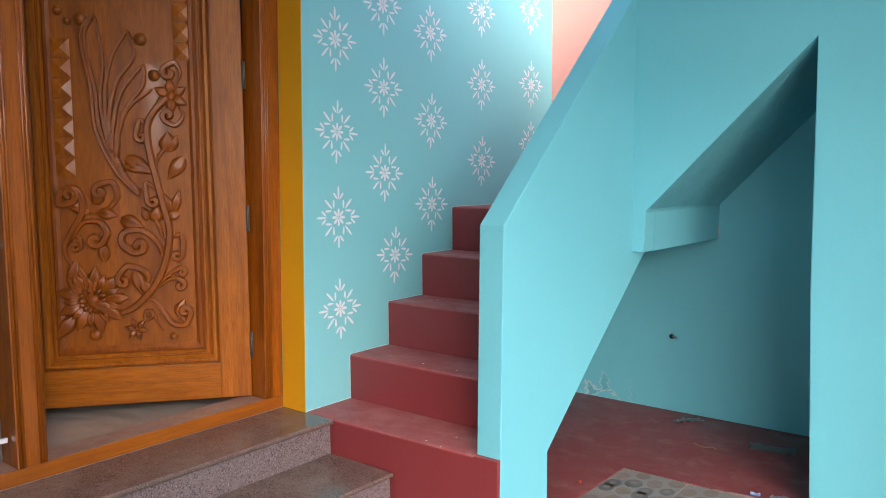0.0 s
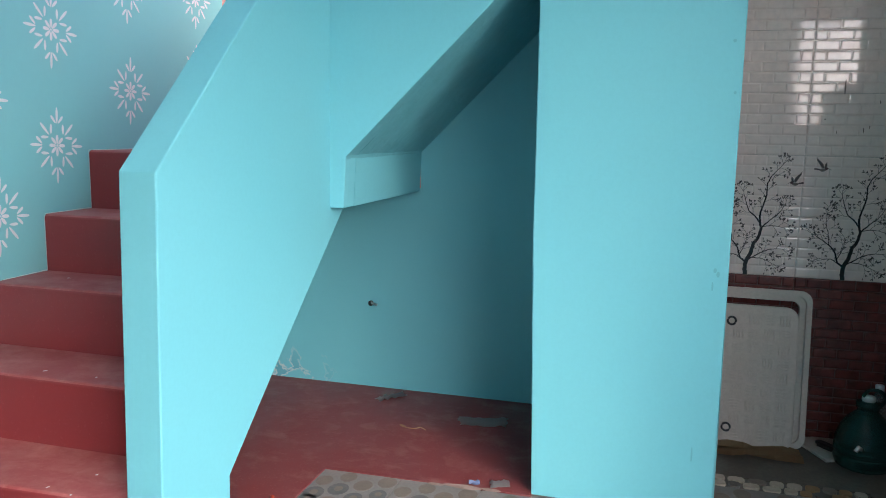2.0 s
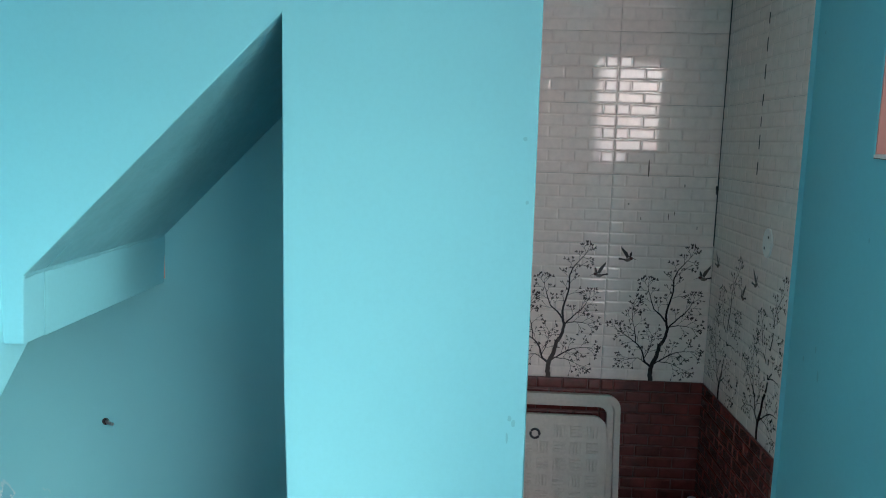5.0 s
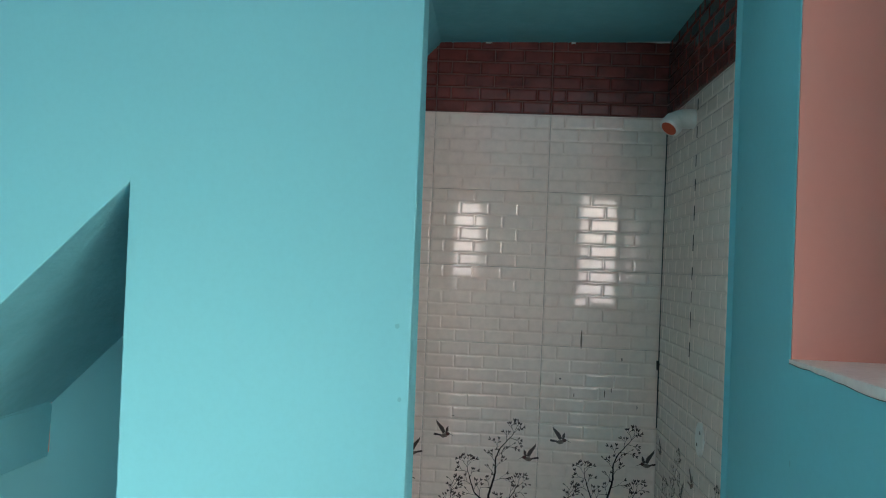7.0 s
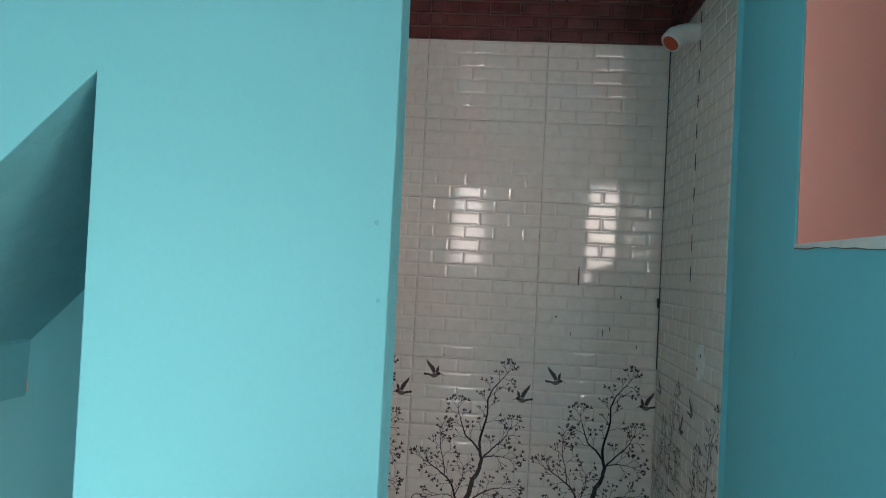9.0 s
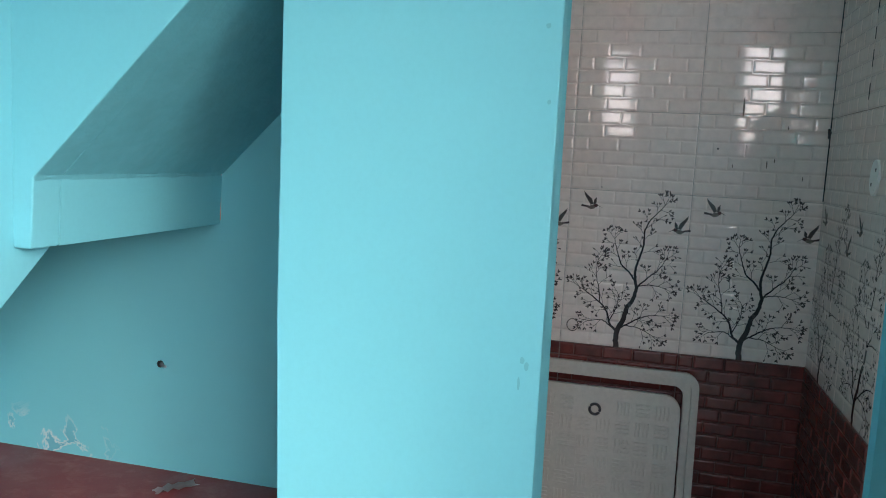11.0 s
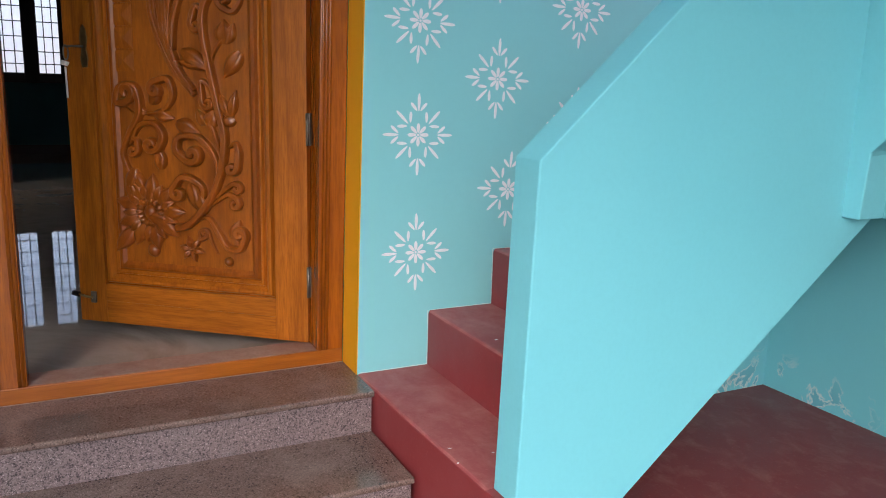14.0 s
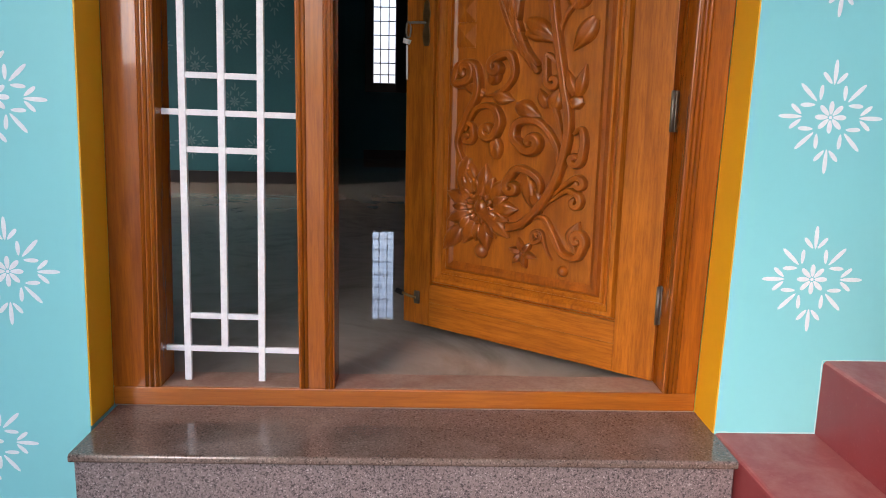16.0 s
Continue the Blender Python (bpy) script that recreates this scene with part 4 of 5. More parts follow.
# printed trees and birds
def ribbon(bm, pts, w0, w1):
    n = len(pts)
    rows = []
    for i, p in enumerate(pts):
        d = (pts[min(i + 1, n - 1)] - pts[max(i - 1, 0)])
        d = d.normalized() if d.length > 1e-9 else Vector((0, 0, 1))
        s = Vector((-d.z, 0, d.x)) * (w0 + (w1 - w0) * i / (n - 1)) * 0.5
        rows.append((bm.verts.new(p + s), bm.verts.new(p - s)))
    for a, b in zip(rows, rows[1:]):
        bm.faces.new((a[0], b[0], b[1], a[1]))


def tree_print():
    """A printed tree in a field 0.375 wide and 0.5 high: a bent trunk, limbs, and twigs that grow towards scattered leaf sites."""
    rng = random.Random(5)
    bark, leaves = bmesh.new(), bmesh.new()
    limbs = []

    def limb(pts, w0, w1):
        line = glide([(x, 0, z) for x, z in pts], 6)
        line = [p + Vector((rng.uniform(-1, 1), 0, rng.uniform(-1, 1))) * 0.0012 for p in line]
        ribbon(bark, line, w0, w1)
        if w1 < 0.01:
            limbs.append(line)

    limb([(0.180, 0.0), (0.178, 0.045), (0.198, 0.100), (0.206, 0.135), (0.222, 0.160), (0.230, 0.205)], 0.0175, 0.0105)
    limb([(0.230, 0.200), (0.222, 0.240), (0.226, 0.275), (0.240, 0.330), (0.243, 0.388), (0.262, 0.425), (0.296, 0.465)], 0.0095, 0.0020)
    limb([(0.226, 0.220), (0.200, 0.250), (0.178, 0.270), (0.160, 0.315), (0.150, 0.350)], 0.0068, 0.0018)
    limb([(0.180, 0.052), (0.155, 0.075), (0.140, 0.120), (0.095, 0.160), (0.048, 0.188)], 0.0085, 0.0020)
    limb([(0.118, 0.142), (0.112, 0.190), (0.100, 0.235), (0.104, 0.280)], 0.0036, 0.0015)
    limb([(0.186, 0.062), (0.228, 0.092), (0.270, 0.112), (0.318, 0.116)], 0.0056, 0.0018)
    limb([(0.204, 0.074), (0.245, 0.070), (0.290, 0.050)], 0.0036, 0.0015)
    limb([(0.230, 0.200), (0.262, 0.235), (0.292, 0.262), (0.314, 0.300)], 0.0056, 0.0018)
    limb([(0.236, 0.205), (0.275, 0.212), (0.315, 0.206)], 0.0036, 0.0015)
    limb([(0.165, 0.062), (0.130, 0.085), (0.085, 0.078)], 0.0042, 0.0016)
    limb([(0.152, 0.085), (0.172, 0.130), (0.176, 0.170)], 0.0034, 0.0014)
    def leaf_at(p, a):
        leaves.faces.new([leaves.verts.new((x, 0, z)) for x, z in leaf_outline(p.x, p.z, a, rng.uniform(0.0080, 0.0115), 0.0042)])

    def twig(p, a, ln, depth):
        bend = rng.uniform(-0.22, 0.22)
        line = [p]
        for k in range(4):
            a += bend * 0.5 + rng.uniform(-0.12, 0.12)
            line.append(line[-1] + Vector((math.cos(a), 0, math.sin(a))) * ln / 4)
        ribbon(bark, line, 0.0011 + 0.0004 * depth, 0.0008)
        side = rng.choice((-1, 1))
        if depth:
            for k in (2, 3):
                twig(line[k], a + side * rng.uniform(0.55, 0.85), ln * rng.uniform(0.45, 0.62), depth - 1)
                side = -side
        elif rng.random() < 0.4:
            leaf_at(line[2], a + side * 0.8)
        for da in rng.choice(((-0.5, 0.45), (0.0,), (-0.7, 0.1), (0.0, 0.75))):
            leaf_at(line[-1], a + da)

    for line in limbs:
        done, side = 0.0, rng.choice((-1, 1))
        total = sum((q - p).length for p, q in zip(line, line[1:]))
        run = 0.0
        for p, q in zip(line, line[1:]):
            run += (q - p).length
            if run > 0.28 * total and run - done > rng.uniform(0.013, 0.019):
                a = math.atan2((q - p).z, (q - p).x) + side * rng.uniform(0.6, 0.95)
                twig(q, a, rng.uniform(0.034, 0.050) * (1.1 - 0.35 * run / total), 1)
                side, done = -side, run
        d = line[-1] - line[-2]
        for da in (-0.35, 0.3):
            twig(line[-1], math.atan2(d.z, d.x) + da, 0.034, 1)
    for b in (bark, leaves):
        for f in b.faces:
            if f.normal.y > 0:
                f.normal_flip()
    out = []
    for nm, b, mt in (("printed_tree", bark, M_PRINT), ("printed_leaves", leaves, M_PRINT_LEAF)):
        me = bpy.data.meshes.new(nm)
        b.to_mesh(me)
        b.free()
        me.materials.append(mt)
        out.append(me)
    return out


def bird_print():
    """A hovering bird: brown body, head and beak, dark feathered wings and tail."""
    def outline(bm, sh, slot):
        f = bm.faces.new([bm.verts.new((x, -0.0002 * slot, z)) for x, z in sh])
        f.material_index = slot
        if f.normal.y > 0:
            f.normal_flip()

    bm = bmesh.new()
    outline(bm, [(-0.008, 0.000), (0.003, -0.005), (0.014, -0.001), (0.020, 0.006), (0.012, 0.012), (0.000, 0.008)], 0)
    outline(bm, [(0.018 + 0.0062 * math.cos(k * math.tau / 10), 0.0100 + 0.0058 * math.sin(k * math.tau / 10)) for k in range(10)], 1)
    outline(bm, [(0.023, 0.0095), (0.041, 0.004), (0.0235, 0.0120)], 2)
    for k in range(3):
        outline(bm, [(-0.005, 0.001 + 0.0015 * k), (-0.003, 0.004 + 0.001 * k), (-0.026, 0.004 + 0.002 * k), (-0.028, 0.001 + 0.002 * k)], 2)
    for k in range(5):
        t = k / 4
        outline(bm, [(0.001 + 0.006 * t, 0.009 + 0.003 * t), (0.005 + 0.006 * t, 0.011 + 0.003 * t), (-0.012 + 0.014 * t, 0.036 - 0.006 * t), (-0.025 + 0.018 * t, 0.052 - 0.016 * t), (-0.022 + 0.016 * t, 0.040 - 0.012 * t)], 2 if k % 2 else 0)
    outline(bm, [(0.010, 0.012), (0.010, 0.026), (0.017, 0.036), (0.019, 0.020), (0.015, 0.014)], 2)
    me = bpy.data.meshes.new("printed_bird")
    bm.to_mesh(me)
    bm.free()
    for m in (M_BIRD, M_BIRD_HEAD, M_PRINT_LEAF):
        me.materials.append(m)
    return me


BARK, LEAVES = tree_print()
BIRD = bird_print()


def trimmed(me, x):
    """The print as far as a cut tile reaches."""
    bm = bmesh.new()
    bm.from_mesh(me)
    bmesh.ops.bisect_plane(bm, geom=bm.verts[:] + bm.edges[:] + bm.faces[:], plane_co=(x, 0, 0), plane_no=(1, 0, 0), clear_outer=True)
    out = bpy.data.meshes.new(me.name + "_cut")
    bm.to_mesh(out)
    bm.free()
    out.materials.append(me.materials[0])
    return out


BARK_CUT, LEAVES_CUT = trimmed(BARK, 0.316), trimmed(LEAVES, 0.316)
PROUD = 0.0032
for parent, place in ((wall_t, pose(XT - PROUD + 0.003, -2.302, 0.692, 0, 0, -90)), (wall_t, pose(XT - PROUD + 0.003, -2.677, 0.692, 0, 0, -90)), (wall_t, pose(XT - PROUD + 0.003, -1.927, 0.692, 0, 0, -90)),
                      (wall_tiles_s, pose(XT, YT + PROUD, 0.692, 0, 0, 180)), (wall_tiles_s, pose(1.572, YT + PROUD, 0.692, 0, 0, 180))):
    cut_short = place.translation.x < 1.6
    for me, lift in ((BARK_CUT if cut_short else BARK, 0.0), (LEAVES_CUT if cut_short else LEAVES, 0.0003)):
        o = part(me.name.split("_cut")[0].split(".")[0], me, None, parent)
        o.matrix_basis = place @ Matrix.Translation((0, -lift, 0))
    for bx, bz, flip in ((0.065, 0.445, 1),) if cut_short else ((0.065, 0.445, 1), (0.352, 0.385, -1)):
        o = part("printed_bird", BIRD, None, parent)
        o.matrix_basis = place @ pose(bx, -0.0006, bz, 0, 4 if flip > 0 else -8, 0) @ Matrix.Diagonal((flip, 1, 1, 1))

# outlet pipe and blanking plate on the side tiles
pipe = thing("outlet_pipe", "white plastic pipe elbow with an orange mouth", "pipe")
part("elbow", tube(glide([(1.610, YT - 0.004, 2.126), (1.607, YT + 0.034, 2.124), (1.600, YT + 0.058, 2.113), (1.592, YT + 0.074, 2.094)], 5), [0.027] * 10 + [0.030] * 6, 18), M_PVC, pipe, smooth=True)
part("mouth", tube([(1.5925, YT + 0.0735, 2.0948), (1.5916, YT + 0.0750, 2.0930)], 0.022, 18), M_ORANGE, pipe, "orange pipe mouth")
cover = thing("blanking_plate", "white oval plastic blanking plate with two screws", "plate")
part("plate", prism([(1.429 + 0.034 * math.cos(a), 1.278 + 0.043 * math.sin(a)) for a in [k * math.tau / 24 for k in range(24)]], "y", YT - 0.002, YT + 0.008, 0.002), M_PVC, cover)
for dx, dz in ((0.014, -0.016), (-0.012, 0.018)):
    part("screw_hole", box(1.429 + dx - 0.004, 1.429 + dx + 0.004, YT + 0.0075, YT + 0.0088, 1.278 + dz - 0.004, 1.278 + dz + 0.004), M_BLACK, cover)
part("open_joint", box(XT - 0.003, XT + 0.001, YT + 0.0005, YT + 0.0045, 1.20, 2.19), M_BLACK, wall_t, "dark open corner joint")


# ---- loose things in the wash corner ----
def rounded(w, h, r, n=6):
    out = []
    for cx, cz, a0 in ((w / 2 - r, h - r, 0), (-w / 2 + r, h - r, 90), (-w / 2 + r, r, 180), (w / 2 - r, r, 270)):
        out += [(cx + r * math.cos(radians(a0 + 90 * k / n)), cz + r * math.sin(radians(a0 + 90 * k / n))) for k in range(n + 1)]
    return out


def ring_prism(outer, inner, y0, y1):
    bm = bmesh.new()
    n = len(outer)
    a, b, c, d = ([bm.verts.new((x, y, z)) for x, z in ps] for ps, y in ((outer, y0), (inner, y0), (outer, y1), (inner, y1)))
    for k in range(n):
        j = (k + 1) % n
        for q in ((a[k], a[j], b[j], b[k]), (c[k], d[k], d[j], c[j]), (a[k], c[k], c[j], a[j]), (b[k], b[j], d[j], d[k])):
            bm.faces.new(q)
    return bm


# local x runs to the right as seen from the porch, -y faces the porch
tray = thing("manhole_tray", "off-white moulded manhole tray leaning on the tiles", "manhole tray", pose(1.806, -2.445, 0.001, -9, 0, -90))
part("outer_frame", ring_prism(rounded(0.60, 0.65, 0.045), [(x, z + 0.022) for x, z in rounded(0.556, 0.606, 0.035)], -0.012, 0.03), M_FRP, tray)
part("inner_step", ring_prism([(x, z + 0.012) for x, z in rounded(0.575, 0.624, 0.04)], [(x, z + 0.045) for x, z in rounded(0.51, 0.56, 0.03)], 0.004, 0.03), M_FRP, tray)
lid = thing("manhole_cover", "off-white moulded manhole cover with a basket-weave tread", "manhole cover", pose(1.774, -2.435, 0.001, -9.5, 0, -90))
part("plate", prism(rounded(0.515, 0.585, 0.05), "y", -0.018, 0.010, 0.003), M_FRP, lid)
rib = bmesh.new()
prism([(-0.021, -0.0025), (0.021, -0.0025), (0.021, 0.0025), (-0.021, 0.0025)], "y", -0.0225, -0.017, 0.0012, rib)
RIB = mesh_of(rib, "tread_rib", M_FRP)
for cx in range(8):
    for cz in range(9):
        for k in range(4):
            upright = (cx + cz) % 2
            off = (k - 1.5) * 0.0118
            if abs(cx - 3.5) < 1 and cz == 8:
                continue
            o = part("tread_rib", RIB, None, lid)
            x, z = -0.207 + cx * 0.059, 0.055 + cz * 0.059
            o.matrix_basis = pose(x + (off if upright else 0), 0, z + (0 if upright else off), 0, 90 if upright else 0, 0)
for x, z in ((0.0, 0.515), (0.0, 0.075)):
    part("lifting_ring", tube([(x + 0.016 * math.cos(a), -0.020, z + 0.016 * math.sin(a)) for a in [k * math.tau / 20 for k in range(20)]], 0.0045, 8, closed=True), M_BLACK, lid, "dark lifting ring", smooth=True)

card = thing("cardboard_sheet", "creased brown cardboard sheet lying on the cement", "cardboard")
bm = bmesh.new()
grid = [[bm.verts.new((1.63 + 0.14 * i / 3 + 0.02 * noise.noise((i, j, 3.1)), -2.40 - 0.32 * j / 6, 0.004 + 0.03 * max(0, noise.noise((i * 0.7, j * 0.6, 0.3))) + 0.008)) for j in range(7)] for i in range(4)]
for i in range(3):
    for j in range(6):
        bm.faces.new((grid[i][j], grid[i + 1][j], grid[i + 1][j + 1], grid[i][j + 1]))
bmesh.ops.solidify(bm, geom=bm.faces[:], thickness=0.004)
part("sheet", bm, M_CARD, card)
board = thing("white_board", "off-white board lying on the cement floor", "board", pose(1.83, -2.86, 0.001, 0, 0, 24))
part("board_sheet", box(-0.10, 0.13, -0.10, 0.10, 0, 0.012, 0.002), M_FRP, board)
tool = thing("scrubbing_brush", "small black brush lying on the board", "brush", pose(1.83, -2.84, 0.0145, 0, 0, 40))
part("brush_back", prism(rounded(0.085, 0.034, 0.014, 4), "z", 0.010, 0.022, 0.003), M_BLACK, tool)
part("bristles", prism(rounded(0.075, 0.028, 0.010, 4), "z", 0.0, 0.0105), M_BLACK, tool)

jug = thing("water_can", "squat green translucent plastic water can on the cement", "water can", pose(1.705, -2.940, 0.001, 0, 0, 0))
body = part("body", lathe([(0.080, 0.0), (0.100, 0.010), (0.107, 0.030), (0.109, 0.052), (0.105, 0.058), (0.109, 0.064), (0.109, 0.084), (0.105, 0.090), (0.108, 0.096), (0.106, 0.116), (0.102, 0.122), (0.102, 0.130), (0.092, 0.160), (0.072, 0.192), (0.050, 0.214), (0.038, 0.226), (0.034, 0.246)], 32), M_JUG, jug, smooth=True)
for k in range(3):
    part("grip_rib", tube([(0.1085 * math.cos(a) * (1 - 0.06 * k), 0.1085 * math.sin(a) * (1 - 0.06 * k), 0.105 + 0.022 * k) for a in [2.5 + 0.14 * q for q in range(10)]], [0.002, *[0.004] * 8, 0.002], 8), M_JUG, body, smooth=True)
part("collar", lathe([(0.040, 0.238), (0.043, 0.241), (0.043, 0.262), (0.032, 0.266)]), M_JUG, jug, "green screw collar", smooth=True)
part("cap", lathe([(0.022, 0.265), (0.024, 0.267), (0.024, 0.282), (0.018, 0.286)]), M_PVC, jug, "small pale cap", smooth=True)
part("tap", tube([(-0.092, 0.03, 0.10), (-0.125, 0.05, 0.12), (-0.13, 0.06, 0.105)], 0.008, 8), M_PVC, jug, smooth=True)
part("handle", tube(glide([(0.0, -0.040, 0.245), (-0.015, -0.056, 0.285), (-0.02, -0.030, 0.315), (-0.015, 0.006, 0.312), (-0.01, 0.024, 0.285)], 5), 0.0065, 8), M_JUG, jug, "green carrying handle", smooth=True)
bottle = thing("plastic_bottle", "clear empty plastic bottle with a white cap", "bottle", pose(1.842, -3.010, 0.001))
part("body", lathe([(0.034, 0.0), (0.038, 0.008), (0.038, 0.06), (0.035, 0.066), (0.038, 0.072), (0.038, 0.10), (0.035, 0.106), (0.038, 0.112), (0.038, 0.15), (0.035, 0.157), (0.038, 0.164), (0.038, 0.205), (0.030, 0.235), (0.014, 0.258), (0.013, 0.272)], 22), M_CLEAR, bottle, smooth=True)
part("cap", lathe([(0.016, 0.268), (0.017, 0.270), (0.017, 0.292), (0.015, 0.294)], 16), M_PVC, bottle, "white screw cap", smooth=True)

# ---- under the stair: socket stub and litter ----
stub = thing("wire_stub", "black cable stub in a small wall hole", "cable")
part("hole_plug", tube([(XB + 0.004, -0.784, 0.426), (XB - 0.004, -0.784, 0.426)], 0.014, 12), M_BLACK, stub)
part("wire", tube(glide([(XB, -0.788, 0.428), (XB - 0.02, -0.80, 0.43), (XB - 0.03, -0.825, 0.426)], 4), 0.006, 8), M_BAG, stub, "grey cable end")


def scrap(label, x, y, w, d, turn, seed):
    t = thing("plastic_scrap", label, "litter", pose(x, y, 0.0055, 0, 0, turn), group="scraps on the red floor")
    bm = bmesh.new()
    n = 9
    g = {}
    for i in range(n):
        for j in range(n):
            u, v = i / (n - 1) - 0.5, j / (n - 1) - 0.5
            k = 1 + 0.25 * noise.noise((u * 3 + seed, v * 3, seed))
            g[i, j] = bm.verts.new((u * w * k, v * d * k, 0.002 + 0.018 * abs(noise.noise((u * 4 + seed, v * 4, 2.0 + seed)))))
    for i in range(n - 1):
        for j in range(n - 1):
            bm.faces.new((g[i, j], g[i + 1, j], g[i + 1, j + 1], g[i, j + 1]))
    part("film", bm, M_BAG, t, smooth=True)


scrap("crumpled cloudy plastic bag on the red floor", 1.68, -1.43, 0.10, 0.20, 10, 1.0)
scrap("twisted strip of cloudy plastic on the red floor", 1.86, -0.94, 0.16, 0.05, -35, 4.0)
scrap("small scrap of bluish plastic film", 1.10, -1.62, 0.05, 0.07, 20, 7.0)
leafbit = thing("dry_leaf", "small dry pale leaf with a curled stalk", "leaf", pose(1.51, -1.13, 0.0055, 0, 0, 30), group="scraps on the red floor")
bm = bmesh.new()
bm.faces.new([bm.verts.new((x, z, 0.003 + 0.006 * abs(x) * 20)) for x, z in leaf_outline(0, 0, 0.6, 0.04, 0.018)])
part("blade", bm, M_CARD, leafbit)
part("stalk", tube(glide([(0.0, 0, 0.003), (-0.02, -0.03, 0.004), (-0.01, -0.06, 0.003), (-0.045, -0.075, 0.003)], 4), 0.0018, 6), M_CARD, leafbit)
red_bit = thing("clay_chip", "tiny reddish chip of clay on the floor", "litter", pose(0.74, -0.90, 0.0045))
part("chip", tube([(0, 0, 0.005), (0.016, 0.006, 0.008), (0.024, 0.016, 0.006)], [0.004, 0.007, 0.003], 7), M_ORANGE, red_bit)

# ---- patterned floor tiles ----
bm = bmesh.new()
box(0.0015, 0.2985, 0.0015, 0.2985, -0.012, 0.0, 0.0, bm)
faces_slab = len(bm.faces)
rng = random.Random(9)
kinds = []
for i in range(3):
    for j in range(4):
        cx, cy = 0.05 + 0.1 * i, 0.0375 + 0.075 * j
        if j % 2:
            cx = (cx + 0.05) % 0.3
        r = rng.uniform(0.038, 0.047)
        cx, cy = min(max(cx, r + 0.003), 0.297 - r), min(max(cy, r * 0.8 + 0.003), 0.297 - r * 0.8)
        before = len(bm.faces)
        prism([(cx + r * math.cos(a), cy + 0.8 * r * math.sin(a)) for a in [k * math.tau / 14 for k in range(14)]], "z", -0.001, 0.0012, 0.0, bm)
        k = 1 + (i + j) % 2
        kinds += [k] * (len(bm.faces) - before)
        if k == 2:
            before = len(bm.faces)
            prism([(cx + 0.003 + r * 0.42 * math.cos(a), cy + 0.33 * r * math.sin(a)) for a in [q * math.tau / 12 for q in range(12)]], "z", 0.0, 0.0018, 0.0, bm)
            kinds += [1] * (len(bm.faces) - before)
FT = mesh_of(bm, "floor_tile", [M_FLOORTILE, M_DISC_A, M_DISC_B])
for p, k in zip(list(FT.polygons)[faces_slab:], kinds):
    p.material_index = k
for i in range(8):
    for j in range(9):
        x, y = 1.05 - 0.3 * (i + 1), -0.963 - 0.3 * (j + 1)
        t = part("floor_tile", FT, None, porch)
        t.matrix_basis = pose(x, y, 0.0005 + random.uniform(-0.0004, 0.0004))
for j in range(3):
    t = part("floor_tile", FT, None, porch)
    t.matrix_basis = pose(1.052, -2.64 - 0.3 * j + 0.29, 0.0005)


# worn threshold strip of cream and brown pebble blocks at the wash corner
rng = random.Random(21)
PEBBLES = [M_CEMENT, M_DISC_A, M_CARD, M_SAND]
for row in range(2):
    y = -2.365
    while y > -3.03:
        w = rng.uniform(0.045, 0.075)
        y1 = max(y - w, -3.048)
        x0 = 1.353 + 0.049 * row
        hgt = rng.uniform(0.003, 0.006)
        outline = [(x0 + 0.0235 + 0.0225 * math.cos(a) * (1 + 0.08 * rng.uniform(-1, 1)), (y + y1) / 2 + (y - y1) * 0.48 * max(-0.9, min(0.9, 1.2 * math.sin(a)))) for a in [k * math.tau / 10 for k in range(10)]]
        part("pebble_block", prism(outline, "z", -0.004, hgt), rng.choice(PEBBLES), wash_floor)
        y = y1 - 0.003


# ---- stains, scuffs and rough edges ----
def blot(parent, m, w, h, material, seed, name):
    """A small flat mark with an uneven outline, facing -y of m."""
    bm = bmesh.new()
    bm.faces.new([bm.verts.new((w * 0.5 * math.cos(a) * (1 + 0.35 * noise.noise((a, seed, 0.5))), 0, h * 0.5 * math.sin(a) * (1 + 0.3 * noise.noise((a, seed, 4.5))))) for a in [-k * math.tau / 14 for k in range(14)]])
    o = part(name, bm, material, parent)
    o.matrix_basis = m
    return o


for n, (y, z, w, h, mt) in enumerate(((-2.739, 1.342, 0.006, 0.006, M_BLACK), (-2.802, 1.47, 0.006, 0.055, M_STAIN_SHADE), (-2.882, 1.300, 0.004, 0.022, M_STAIN_SHADE), (-2.933, 1.412, 0.004, 0.012, M_STAIN_SHADE),
                                      (-2.903, 1.313, 0.003, 0.014, M_STAIN_SHADE), (-2.785, 1.291, 0.003, 0.013, M_STAIN_SHADE), (-2.986, 1.263, 0.003, 0.014, M_STAIN_SHADE), (-2.994, 0.848, 0.006, 0.018, M_STAIN_SHADE), (-2.40, 1.205, 0.005, 0.003, M_BLACK), (-2.60, 1.20, 0.006, 0.003, M_BLACK))):
    blot(wall_t, pose(XT - 0.0012, y, z, 0, 0, -90), w, h, mt, n * 1.7, "drip_stain")
part("scratched_ring", tube([(XT - 0.0012, -2.339 + 0.018 * math.cos(a), 0.752 + 0.020 * math.sin(a)) for a in [k * math.tau / 18 for k in range(18)]], 0.0016, 6, closed=True), M_STAIN_SHADE, wall_t)
part("joint_lump", tube([(XT - 0.001, YT + 0.004, 1.385), (XT - 0.001, YT + 0.004, 1.415)], [0.005, 0.007], 8), M_BLACK, wall_t)
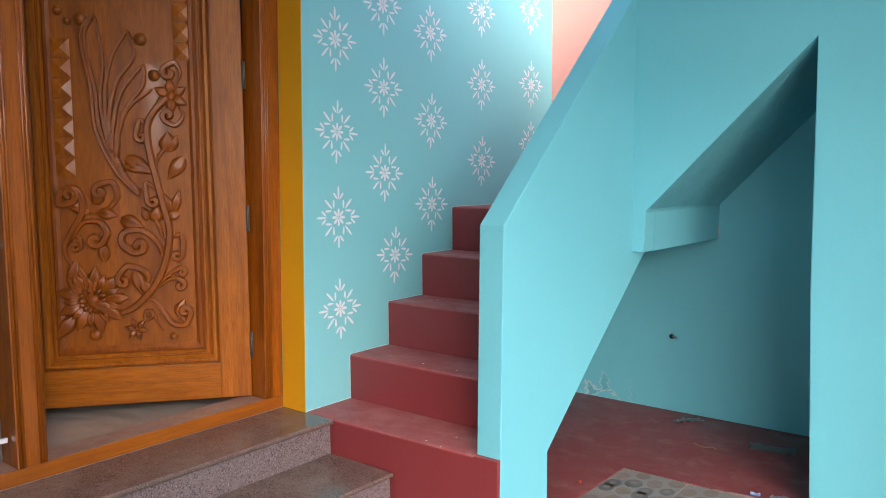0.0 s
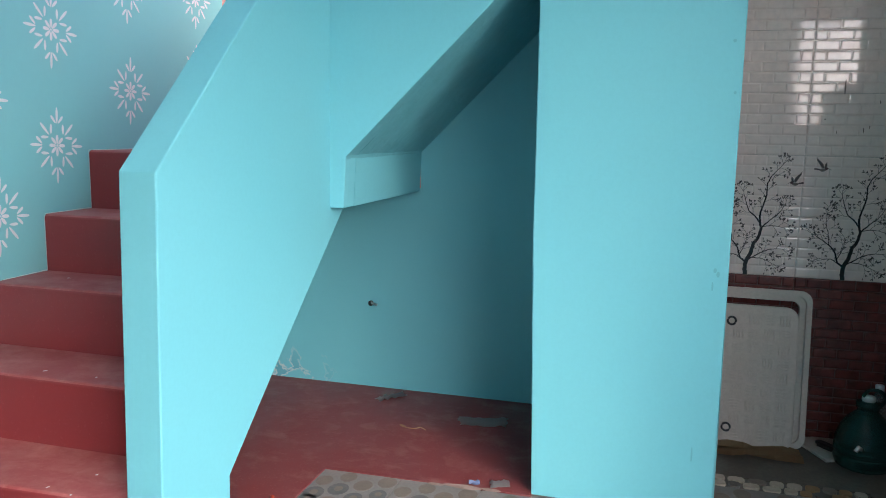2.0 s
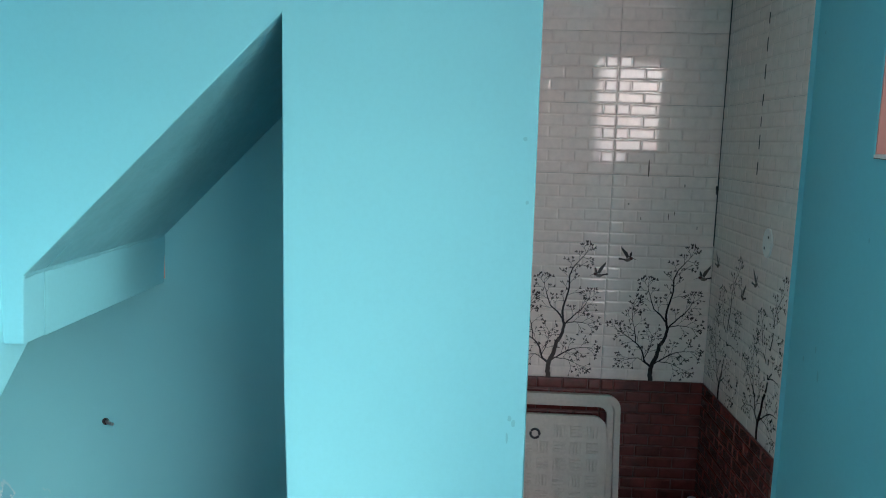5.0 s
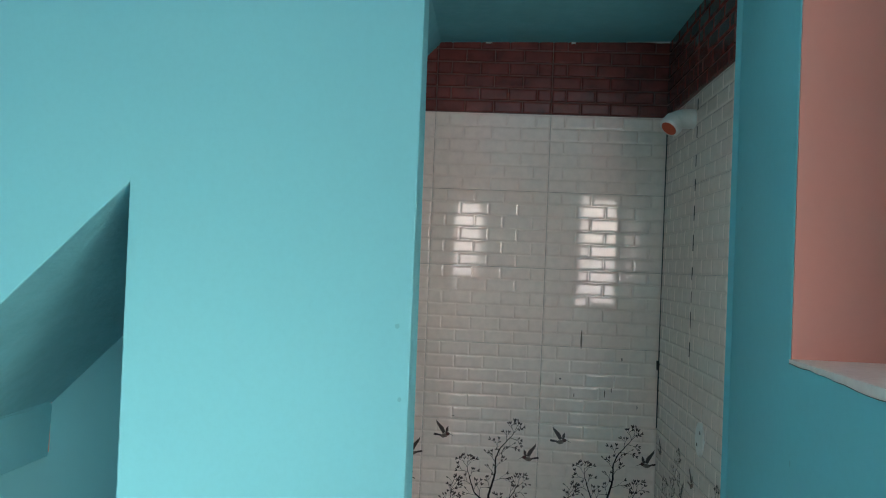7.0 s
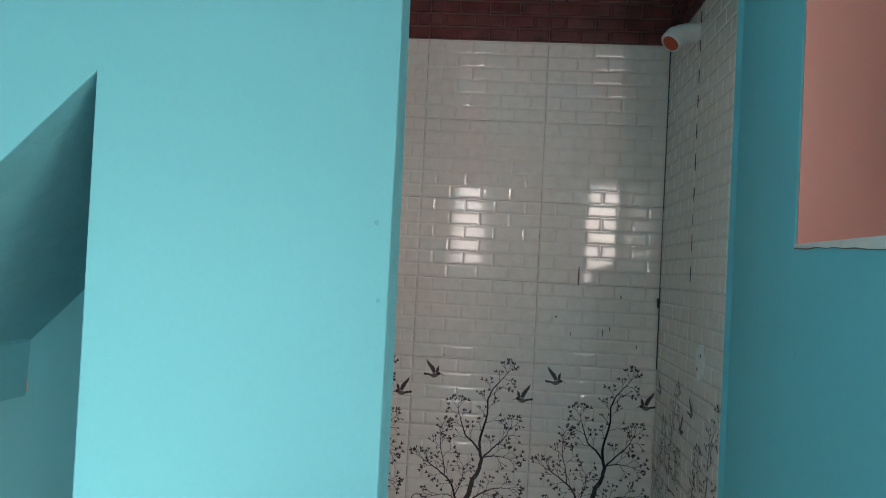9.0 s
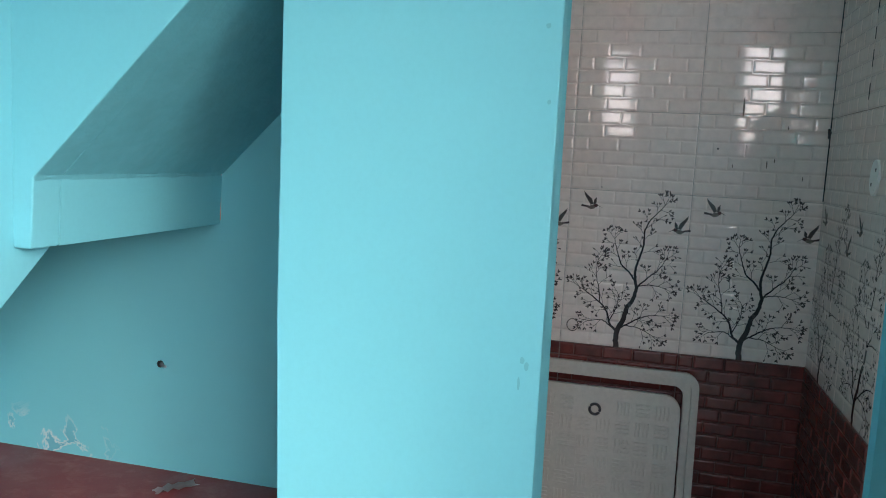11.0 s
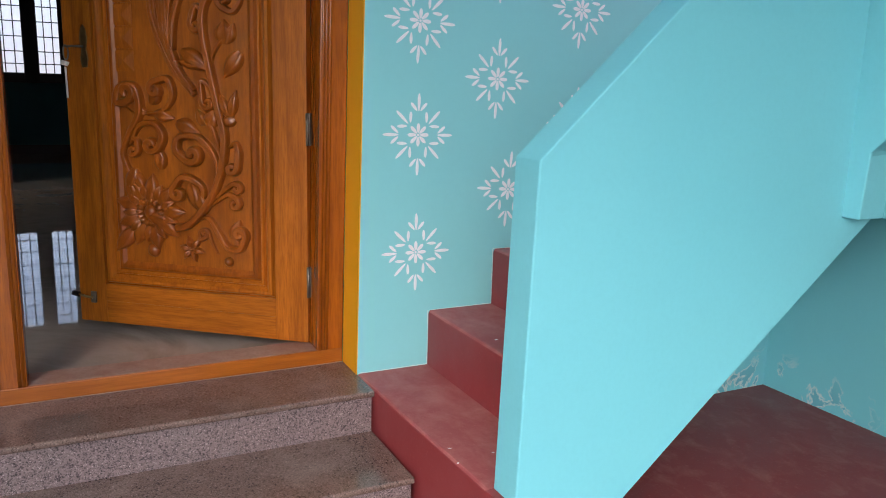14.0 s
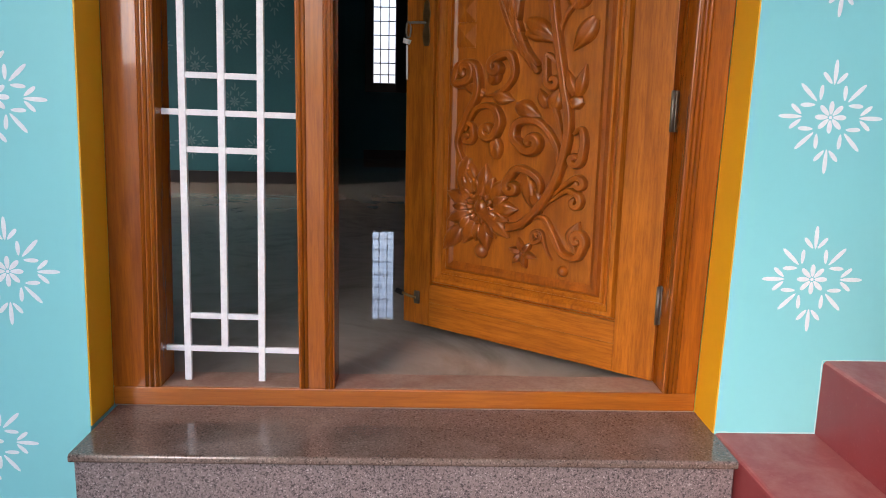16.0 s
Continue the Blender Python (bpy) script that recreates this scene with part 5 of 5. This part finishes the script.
for n, (y, z, w, h) in enumerate(((-2.310, 1.556, 0.010, 0.012), (-2.321, 1.400, 0.009, 0.010), (-2.267, 0.22, 0.006, 0.055), (-2.31, 0.83, 0.010, 0.020), (-2.300, 0.842, 0.012, 0.016), (-2.295, 0.79, 0.007, 0.03))):
    blot(stair_wall, pose(XP - 0.0012, y, z, 0, 0, -90), w, h, M_SCUFF, n * 2.3 + 9, "scuff")
for n, (x, z, w, h) in enumerate(((0.876, 1.356, 0.006, 0.012), (1.151, 1.011, 0.008, 0.014), (1.084, 1.053, 0.007, 0.018), (1.060, 0.990, 0.010, 0.030), (1.20, 1.845, 0.008, 0.010))):
    blot(wall_s, pose(x, YS + 0.0012, z, 0, 0, 180), w, h, M_SCUFF, n * 3.1 + 4, "scuff")
part("plaster_return", box(1.2485, 1.2515, YS - 0.002, YT + 0.002, 0.0, 2.44), M_TURQ, wall_s, "turquoise plaster edge beside the tiles")

# broken plaster along the top of the brown tiles
bm = bmesh.new()
rng = random.Random(3)
rows = []
for k in range(48):
    y = -2.28 - 0.77 * k / 47
    w = 0.006 + 0.004 * noise.noise((y * 25, 0.3, 0.9))
    rows.append([bm.verts.new((XT - 0.006 - dx, y, z)) for dx, z in ((0.0, 2.4395 - max(0.002, w)), (0.004, 2.4395 - max(0.001, w * 0.6)), (0.006, 2.4395))])
for a, b2 in zip(rows, rows[1:]):
    for k in range(2):
        bm.faces.new((a[k], b2[k], b2[k + 1], a[k + 1]))
part("plaster_bead", bm, M_LINE, wall_t, "uneven pale plaster bead above the tiles")
for k in range(4):
    y = -2.30 - 0.74 * rng.random()
    part("plaster_chip", box(XT - 0.007, XT - 0.001, y, y + rng.uniform(0.006, 0.018), 2.425 - rng.uniform(0, 0.012), 2.434), M_LINE, wall_t)

# ragged plaster lip where the soffit meets the landing edge
bm = bmesh.new()
rows = []
for k in range(40):
    x = XP + 0.004 + 0.90 * k / 39
    w = 0.006 + 0.005 * noise.noise((x * 22, 1.3, 0.2))
    rows.append((bm.verts.new((x, -1.0345, LAND - w)), bm.verts.new((x, -1.0375, LAND + 0.001)), bm.verts.new((x, -1.0335 - w, LAND + w + 0.0006))))
for a, b2 in zip(rows, rows[1:]):
    for k in range(2):
        bm.faces.new((a[k], b2[k], b2[k + 1], a[k + 1]))
part("plaster_lip", bm, M_SOFFIT, stair)

# ragged lip in the lit sill colour, and a crack's shadow drawn below it
bm, crack = bmesh.new(), bmesh.new()
rows, rows2 = [], []
for k in range(60):
    x = NX - 0.84 * k / 59
    w = 0.004 + 0.010 * min(1.0, (NX - x) / 0.30) + 0.004 * noise.noise((x * 18, 0.7, 2.2))
    rows.append((bm.verts.new((x, YS - 0.006, NZ + 0.0045)), bm.verts.new((x, YS + 0.0016, NZ + 0.003)), bm.verts.new((x, YS + 0.0012, NZ - max(w, 0.001)))))
    c = max(0.0004, 0.0022 * noise.noise((x * 9, 3.1, 0.4)) + 0.0012)
    rows2.append((crack.verts.new((x, YS + 0.0020, NZ - max(w, 0.001) + 0.0004)), crack.verts.new((x, YS + 0.0008, NZ - max(w, 0.001) - c))))
for a, b2 in zip(rows, rows[1:]):
    for k in range(2):
        bm.faces.new((a[k], b2[k], b2[k + 1], a[k + 1]))
for a, b2 in zip(rows2, rows2[1:]):
    crack.faces.new((a[0], b2[0], b2[1], a[1]))
part("sill_lip", bm, M_SILL_LIT, wall_s, "ragged plaster lip, coloured paler for the light on it")
part("sill_crack_shadow", crack, M_STAIN_SHADE, wall_s, "crack shadow drawn dark under the lip")

# open bits of the upright joint between the side tiles
rng = random.Random(12)
z = 1.47
while z < 2.15:
    ln = rng.uniform(0.03, 0.05)
    part("open_joint", box(1.5708, 1.5732, YT + 0.0005, YT + 0.0036, z, z + ln), M_BLACK, wall_tiles_s, "dark open tile joint")
    z += ln + rng.uniform(0.02, 0.05)

# pale cement spill and a blue paper scrap at the edge of the red floor
for n, (x, y, w, h) in enumerate(((1.045, -1.50, 0.035, 0.13), (1.035, -1.40, 0.02, 0.06), (1.05, -1.60, 0.025, 0.07))):
    blot(red_floor, pose(x, y, 0.0052 + 0.0003 * n, -90, 0, 0), w, h, M_SPILL, n * 1.3 + 2, "cement_spill")
paper = thing("paper_scrap", "tiny crumpled scrap of blue paper on the red floor", "litter", pose(1.08, -1.53, 0.0065, 0, 0, 15), group="scraps on the red floor")
bm = bmesh.new()
g = {}
for i in range(6):
    for j in range(6):
        g[i, j] = bm.verts.new(((i - 2.5) * 0.006, (j - 2.5) * 0.008, 0.001 + 0.016 * abs(noise.noise((i * 0.8, j * 0.8, 5.5)))))
for i in range(5):
    for j in range(5):
        bm.faces.new((g[i, j], g[i + 1, j], g[i + 1, j + 1], g[i, j + 1]))
part("sheet", bm, M_BLUE, paper)

# moulded lettering on the cover, too worn to read
for x, z, w in ((-0.06, 0.385, 0.03), (-0.06, 0.335, 0.05), (-0.06, 0.285, 0.11), (0.10, 0.30, 0.12)):
    bm = bmesh.new()
    k = 0.0
    while k < w:
        box(x - 0.012, x + 0.012, -0.0238, -0.0175, z + k, z + k + 0.008, 0.0, bm)
        k += 0.014
    part("moulded_mark", bm, M_FRP, lid)

# paint nicks on the stair nosings
rng = random.Random(31)
for i, (x, z) in enumerate(STEPS[:4]):
    for k in range(3):
        blot(stair, pose(x + rng.uniform(0.02, 0.20), rng.uniform(-0.80, -0.08), z + 0.0012, -90, 0, rng.uniform(0, 90)), rng.uniform(0.004, 0.010), rng.uniform(0.004, 0.014), M_LINE, i * 3 + k, "paint_nick")
